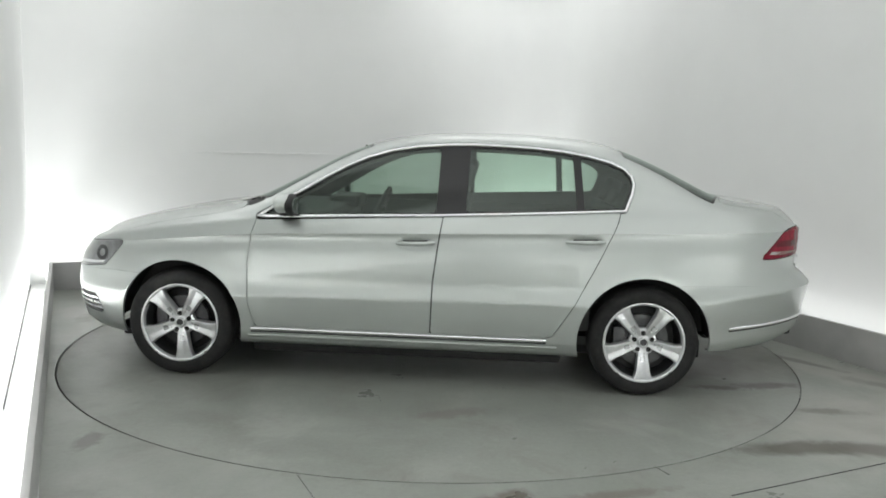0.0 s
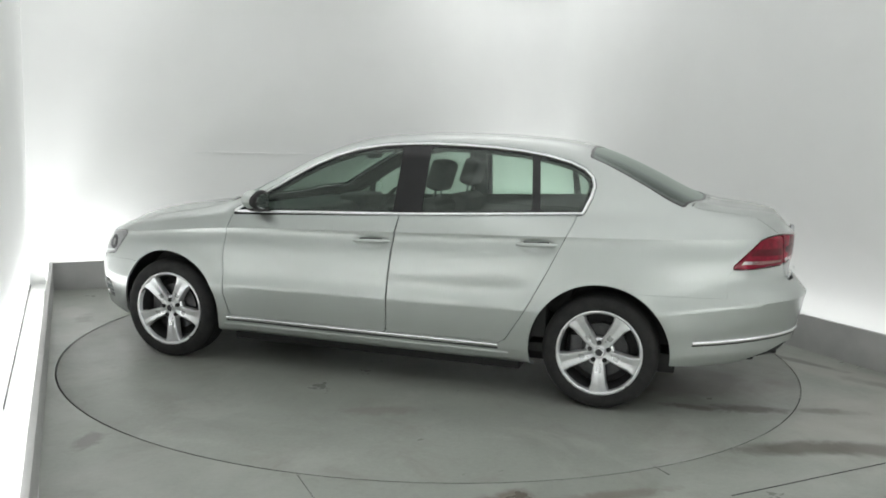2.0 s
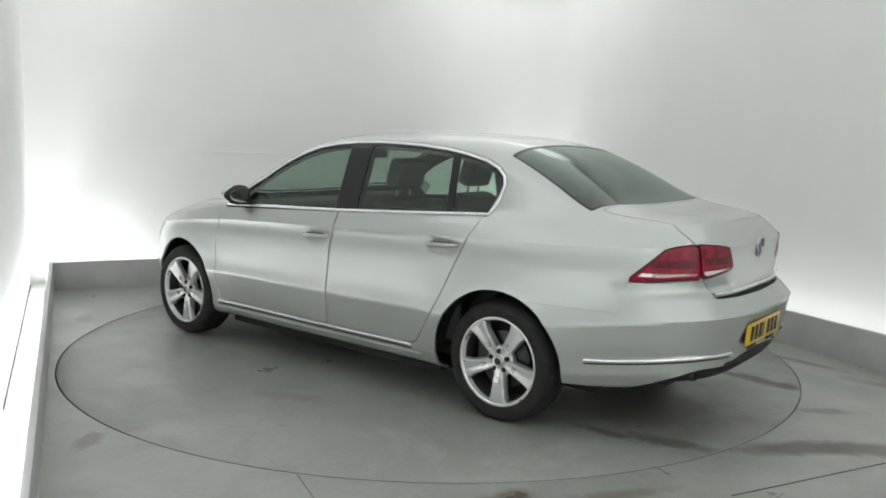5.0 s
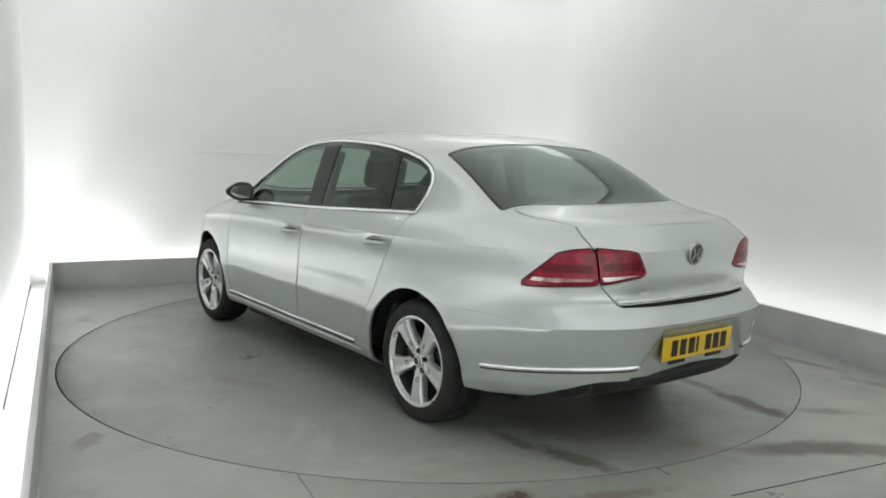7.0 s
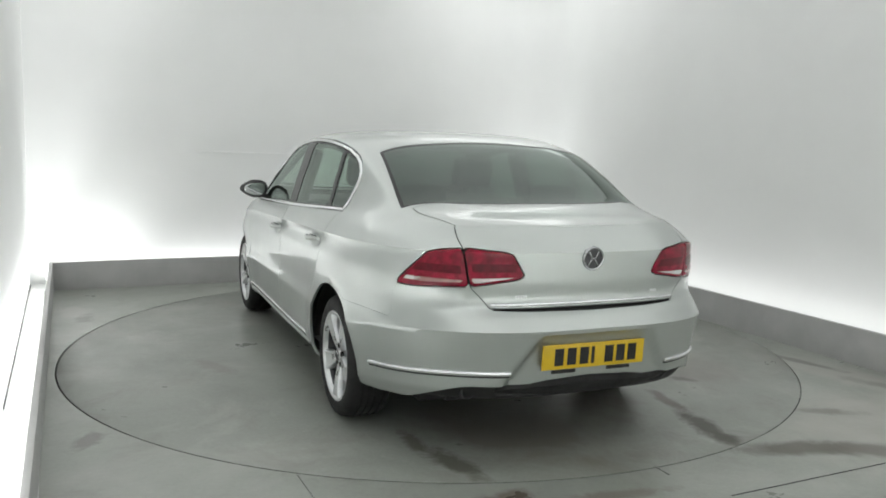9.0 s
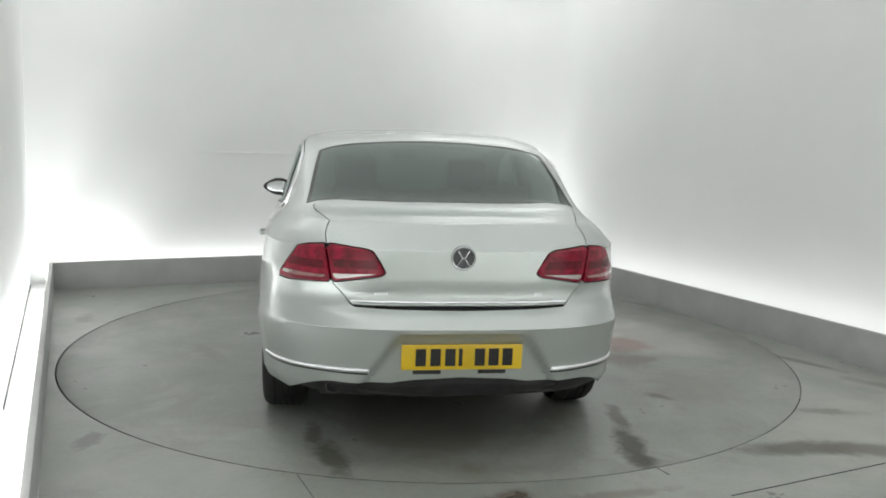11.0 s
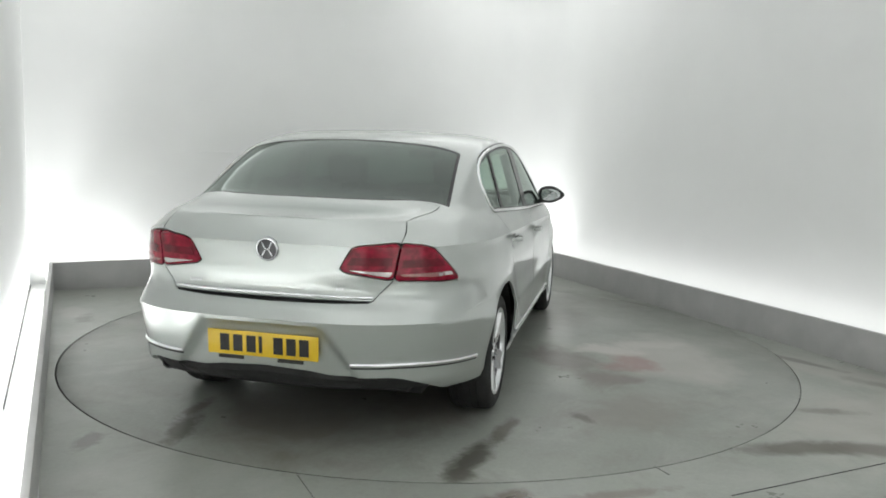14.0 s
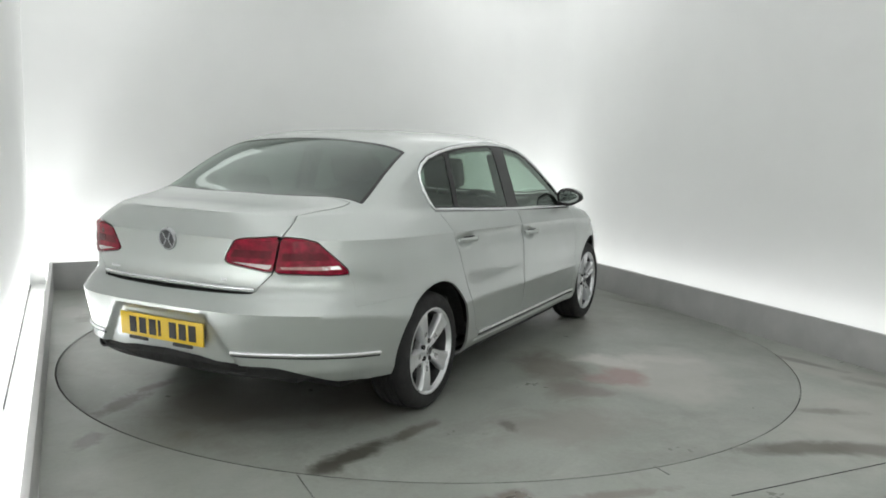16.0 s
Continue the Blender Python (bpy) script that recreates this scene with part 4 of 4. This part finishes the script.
# ---------------------------------------------------------------- under the car and the tail's small parts
bm = bmesh.new()
block(bm, (-0.90, -0.75, 0.135), (0.95, 0.75, 0.235), None, 0.02)
block(bm, (0.94, -0.56, 0.15), (1.84, 0.56, 0.24), None, 0.01)
block(bm, (-1.75, -0.56, 0.16), (-0.89, 0.56, 0.27), None, 0.01)
block(bm, (-2.16, -0.60, 0.29), (-1.75, 0.60, 0.37), None, 0.02)
part("underbody", bm, BLACK, car, "black underbody shield")
# dark lower valance of the rear bumper, following its curve
bm = bmesh.new()
prev = None
for k in range(25):
    y = -0.62 + 1.24 * k / 24
    e = abs(y) / 0.62
    x = -2.375 + 0.16 * e ** 3.0
    row = [bm.verts.new(v) for v in ((x + 0.005, y, 0.425 - 0.03 * e), (x - 0.006, y, 0.400 - 0.03 * e), (x + 0.02, y, 0.355), (x + 0.09, y, 0.315), (x + 0.25, y, 0.31))]
    if prev:
        for j in range(4):
            bm.faces.new((prev[j], row[j], row[j + 1], prev[j + 1]))
    prev = row
part("rear_valance", bm, RUBBER, car, "black plastic valance under the rear bumper")
for y in (0.47, 0.54):
    bm = bmesh.new()
    lathe(bm, [(0.026, -0.02), (0.030, -0.022), (0.033, -0.016), (0.033, 0.14), (0.026, 0.14)], 24)
    pipe = part("exhaust_pipe", bm, ALLOY_DARK, car, "dark steel exhaust tip")
    pipe.matrix_local = pose(-2.25, y, 0.362, 0, 0, -90) @ pose(0, 0, 0, -4, 0, 0)

# number plate with dark bars
plate = part("number_plate", block(bmesh.new(), (-0.004, -0.260, -0.0555), (0.004, 0.260, 0.0555), None, 0.003), YELLOW, car, "yellow number plate with dark bars")
plate.matrix_local = pose(-2.402, 0.0, 0.524, 0, -3, 0)
for k, y in enumerate((0.178, 0.115, 0.052, 0.008, -0.075, -0.135, -0.195)):
    w = 0.022 if k != 3 else 0.008
    bar = part("plate_bar", block(bmesh.new(), (-0.0055, y - w, -0.038), (-0.0035, y + w, 0.038)), BLACK, plate, "dark bar")
for y in (0.15, -0.13):
    part("plate_clip", block(bmesh.new(), (-0.004, y - 0.06, -0.074), (0.003, y + 0.06, -0.058), None, 0.002), BLACK, plate, "black bracket")

# round badge: a chrome ring on a dark ground with plain slanted bars
bm = bmesh.new()
lathe(bm, [(0.001, 0.0), (0.050, 0.0), (0.052, -0.004), (0.052, -0.012)], 40)
badge = part("badge", bm, BADGE_GROUND, car, "round chrome badge on a dark ground")
badge.matrix_local = pose(-2.356, 0.0, 0.940, 0, 0, 90) @ pose(0, 0, 0, -6, 0, 0) @ Matrix.Diagonal((0.88, 1.0, 0.88, 1.0))
bm = bmesh.new()
lathe(bm, [(0.048, 0.0), (0.050, 0.005), (0.056, 0.006), (0.060, 0.003), (0.061, -0.012)], 48)
part("badge_ring", bm, BADGE, badge, "chrome ring")
for x, z, tilt in ((-0.016, 0.014, -26), (0.016, 0.014, 26), (-0.016, -0.016, 32), (0.016, -0.016, -32)):
    part("badge_bar", block(bmesh.new(), (-0.004, 0.0, -0.024), (0.004, 0.004, 0.024), pose(x, 0, z, 0, tilt, 0), 0.001), BADGE, badge, "chrome bar")
# small lettering on the lid, too small to read
for y0, n in ((-0.34, 3), (0.34, 5)):
    for k in range(n):
        bm = block(bmesh.new(), (-0.002, -0.004, -0.006), (0.001, 0.004, 0.006), None, 0.0005)
        bar = part("lid_mark", bm, ALLOY, car, "small chrome mark on the boot lid")
        bar.matrix_local = pose(-2.349, y0 - (k - n / 2) * 0.012, 0.785, 0, 0, -2 if y0 < 0 else 2)


# ---------------------------------------------------------------- handles, mirrors
def ellipsoid(bm, c, r, seg=20, rings=12, p=2.4):
    """A rounded lump with slightly squared sides."""
    def sp(v):
        return math.copysign(abs(v) ** (2 / p), v)
    rows = []
    for i in range(rings + 1):
        a = -math.pi / 2 + math.pi * i / rings
        rows.append([bm.verts.new((c[0] + r[0] * sp(math.cos(a)) * sp(math.cos(2 * math.pi * k / seg)),
                                   c[1] + r[1] * sp(math.cos(a)) * sp(math.sin(2 * math.pi * k / seg)),
                                   c[2] + r[2] * sp(math.sin(a)))) for k in range(seg)])
    for a, b in zip(rows, rows[1:]):
        for k in range(seg):
            bm.faces.new((a[k], a[(k + 1) % seg], b[(k + 1) % seg], b[k]))
    bmesh.ops.remove_doubles(bm, verts=bm.verts, dist=1e-5)


for x, y, z in ((-0.035, 0.905, 0.845), (-0.995, 0.900, 0.885)):
    for s in (1, -1):
        handle = new("door_handle")
        handle.parent = car
        handle.matrix_local = pose(x, y * s, z, 0, 2.0, 0)
        bm = bmesh.new()
        for k in range(17):
            t = -1 + 2 * k / 16
            out = 0.030 * (1 - abs(t) ** 3.0) + 0.004
            h = 0.0125 * (1 - 0.45 * abs(t) ** 4)
            ring = [bm.verts.new((0.112 * t, s * (out + 0.008 * math.cos(a)), h * math.sin(a))) for a in [2 * math.pi * j / 10 for j in range(10)]]
            if k:
                for j in range(10):
                    bm.faces.new((old[j], old[(j + 1) % 10], ring[(j + 1) % 10], ring[j]))
            else:
                bm.faces.new(ring)
            old = ring
        bm.faces.new(old)
        part("handle_bar", bm, PAINT, handle)
        # solid black strip that stands for the shade between handle and door
        part("handle_shade", block(bmesh.new(), (-0.070, 0.004 if s > 0 else -0.008, 0.009), (0.070, 0.008 if s > 0 else -0.004, 0.0155), None, 0.002), BLACK, handle, "black strip as painted shade behind the handle")

for s in (1, -1):
    mirror = new("door_mirror")
    mirror.parent = car
    mirror.matrix_local = pose(0.690, 0.0, 0.0)
    bm = bmesh.new()
    ellipsoid(bm, (0.025, 0.928 * s, 1.043), (0.060, 0.082, 0.058), 28, 16, 2.7)
    for v in bm.verts:
        if v.co.x < -0.022:
            v.co.x = -0.022 + (v.co.x + 0.022) * 0.05
        v.co.z += 0.012 * (abs(v.co.y) - 0.952) / 0.118
        if abs(v.co.y) > 0.935:
            v.co.z = 1.043 + (v.co.z - 1.043) * (1 - 0.55 * (abs(v.co.y) - 0.935) / 0.095)
    part("mirror_cap", bm, PAINT, mirror)
    bm = bmesh.new()
    ellipsoid(bm, (-0.012, 0.928 * s, 1.037), (0.026, 0.100, 0.065), 28, 14, 2.7)
    for v in bm.verts:
        if abs(v.co.y) > 0.935:
            v.co.z = 1.038 + (v.co.z - 1.038) * (1 - 0.55 * (abs(v.co.y) - 0.935) / 0.095)
    part("mirror_rim", bm, BLACK, mirror, "black mirror surround")
    bm = bmesh.new()
    ellipsoid(bm, (-0.0365, 0.926 * s, 1.036), (0.0022, 0.074, 0.045), 28, 10, 3.4)
    for v in bm.verts:
        if abs(v.co.y) > 0.935:
            v.co.z = 1.038 + (v.co.z - 1.038) * (1 - 0.55 * (abs(v.co.y) - 0.935) / 0.095)
    part("mirror_pane", bm, MIRROR, mirror, "mirror glass")
    bm = bmesh.new()
    ellipsoid(bm, (0.02, 0.890 * s, 0.990), (0.055, 0.065, 0.018), 24, 10, 2.4)
    block(bm, (-0.03, 0.83 if s > 0 else -0.93, 0.972), (0.055, 0.93 if s > 0 else -0.83, 1.0), None, 0.010)
    part("mirror_foot", bm, BLACK, mirror, "black mirror foot")

# ---------------------------------------------------------------- the cabin
def cushion(bm, a, b, m, r=0.05):
    block(bm, a, b, m, r, 4)


def front_seat(y):
    seat = new("front_seat")
    seat.parent = car
    seat.matrix_local = pose(0.17, y, 0.035)
    bm = bmesh.new()
    cushion(bm, (-0.24, -0.25, 0.36), (0.28, 0.25, 0.52), pose(0, 0, 0, 0, -5, 0))
    part("seat_cushion", bm, SEAT, seat)
    bm = bmesh.new()
    lean = pose(-0.24, 0, 0.46, 0, -17, 0)
    cushion(bm, (-0.09, -0.24, 0.0), (0.05, 0.24, 0.60), lean, 0.06)
    cushion(bm, (-0.07, -0.27, 0.06), (0.09, -0.19, 0.48), lean, 0.035)
    cushion(bm, (-0.07, 0.19, 0.06), (0.09, 0.27, 0.48), lean, 0.035)
    part("seat_back", bm, SEAT, seat)
    bm = bmesh.new()
    cushion(bm, (-0.05, -0.135, 0.655), (0.06, 0.135, 0.845), lean, 0.045)
    part("headrest", bm, SEAT, seat)
    for d in (-0.06, 0.06):
        bm = bmesh.new()
        tube(bm, [lean @ Vector((-0.01, d, 0.56)), lean @ Vector((0.0, d, 0.70))], 0.007)
        part("headrest_post", bm, CHROME, seat)


front_seat(0.37), front_seat(-0.37)
bench = new("rear_bench")
bench.parent = car
bm = bmesh.new()
cushion(bm, (-1.05, -0.66, 0.36), (-0.55, 0.66, 0.53), pose(0, 0, 0, 0, 0, 0))
part("seat_cushion", bm, SEAT, bench)
bm = bmesh.new()
lean = pose(-1.02, 0, 0.48, 0, -24, 0)
for y0, y1 in ((-0.66, -0.2), (-0.2, 0.2), (0.2, 0.66)):
    cushion(bm, (-0.10, y0, 0.0), (0.06, y1, 0.60), lean, 0.05)
part("seat_back", bm, SEAT, bench)
for y in (-0.40, 0.0, 0.40):
    bm = bmesh.new()
    cushion(bm, (-0.05, y - 0.13, 0.60), (0.05, y + 0.13, 0.77 if y else 0.70), lean, 0.04)
    part("headrest", bm, SEAT, bench)
bm = bmesh.new()
block(bm, (-1.78, -0.68, 1.035), (-1.24, 0.68, 1.06), None, 0.01)
part("parcel_shelf", bm, TRIM, car, "dark parcel shelf")
bm = bmesh.new()
block(bm, (0.55, -0.76, 0.70), (1.02, 0.76, 0.975), None, 0.06, 4)
block(bm, (0.48, -0.62, 0.93), (0.70, -0.24, 1.02), None, 0.04, 4)
block(bm, (0.0, -0.12, 0.30), (0.6, 0.12, 0.62), None, 0.03)
part("dashboard", bm, TRIM, car, "dark dashboard and centre console")
bm = bmesh.new()
m = pose(0.36, -0.37, 0.90, 0, 65, 0)
rings = []
for i in range(36):
    a = 2 * math.pi * i / 36
    c, r = Vector((0.185 * math.cos(a), 0.185 * math.sin(a), 0)), 0.016
    d = c.normalized()
    rings.append([bm.verts.new(m @ (c + r * math.cos(b) * d + Vector((0, 0, r * math.sin(b))))) for b in [2 * math.pi * j / 8 for j in range(8)]])
for i in range(36):
    for j in range(8):
        bm.faces.new((rings[i][j], rings[(i + 1) % 36][j], rings[(i + 1) % 36][(j + 1) % 8], rings[i][(j + 1) % 8]))
block(bm, (-0.05, -0.07, -0.03), (0.06, 0.07, 0.01), m, 0.015)
block(bm, (-0.02, -0.18, -0.012), (0.02, 0.18, 0.004), m, 0.005)
part("steering_wheel", bm, TRIM, car, "black steering wheel")
bm = bmesh.new()
block(bm, (0.30, -0.10, 1.29), (0.34, 0.10, 1.35), None, 0.015)
tube(bm, [(0.33, 0, 1.34), (0.40, 0, 1.375)], 0.01)
part("rear_view_mirror", bm, BLACK, car, "black interior mirror")
for s in (1, -1):
    bm = bmesh.new()
    block(bm, (-1.05, 0.76 * s if s > 0 else -0.80, 0.35), (0.88, 0.80 if s > 0 else -0.76, 0.965), None, 0.015)
    part("door_card", bm, TRIM, car, "dark door lining")
    bm = bmesh.new()
    block(bm, (-0.05, -0.03, 0.0), (0.05, 0.02, 0.40), None, 0.02)
    ob = part("pillar_trim", bm, TRIM, car, "dark door pillar lining")
    ob.matrix_local = pose(-0.235, 0.805 * s, 0.965, 17 * s, -2, 0)
bm = bmesh.new()
block(bm, (-1.1, -0.76, 0.26), (1.0, 0.76, 0.31))
part("cabin_floor", bm, TRIM, car, "dark cabin carpet")


# ---------------------------------------------------------------- what moves: the turntable with the car on it
def heading(t):
    return 175.90 - 6.737 * t - 0.04954 * t * t + 0.001687 * t ** 3


def motions():
    times = [0.5 * k for k in range(33)]
    walk(turntable, [(t, pose(0, 0, 0, 0, 0, heading(t) - 175.9)) for t in times])
    walk(car, [(t, pose(0, 0, 0.001, 0, 0, heading(t)) @ pose(*CAR_AT, 0)) for t in times])


motions()
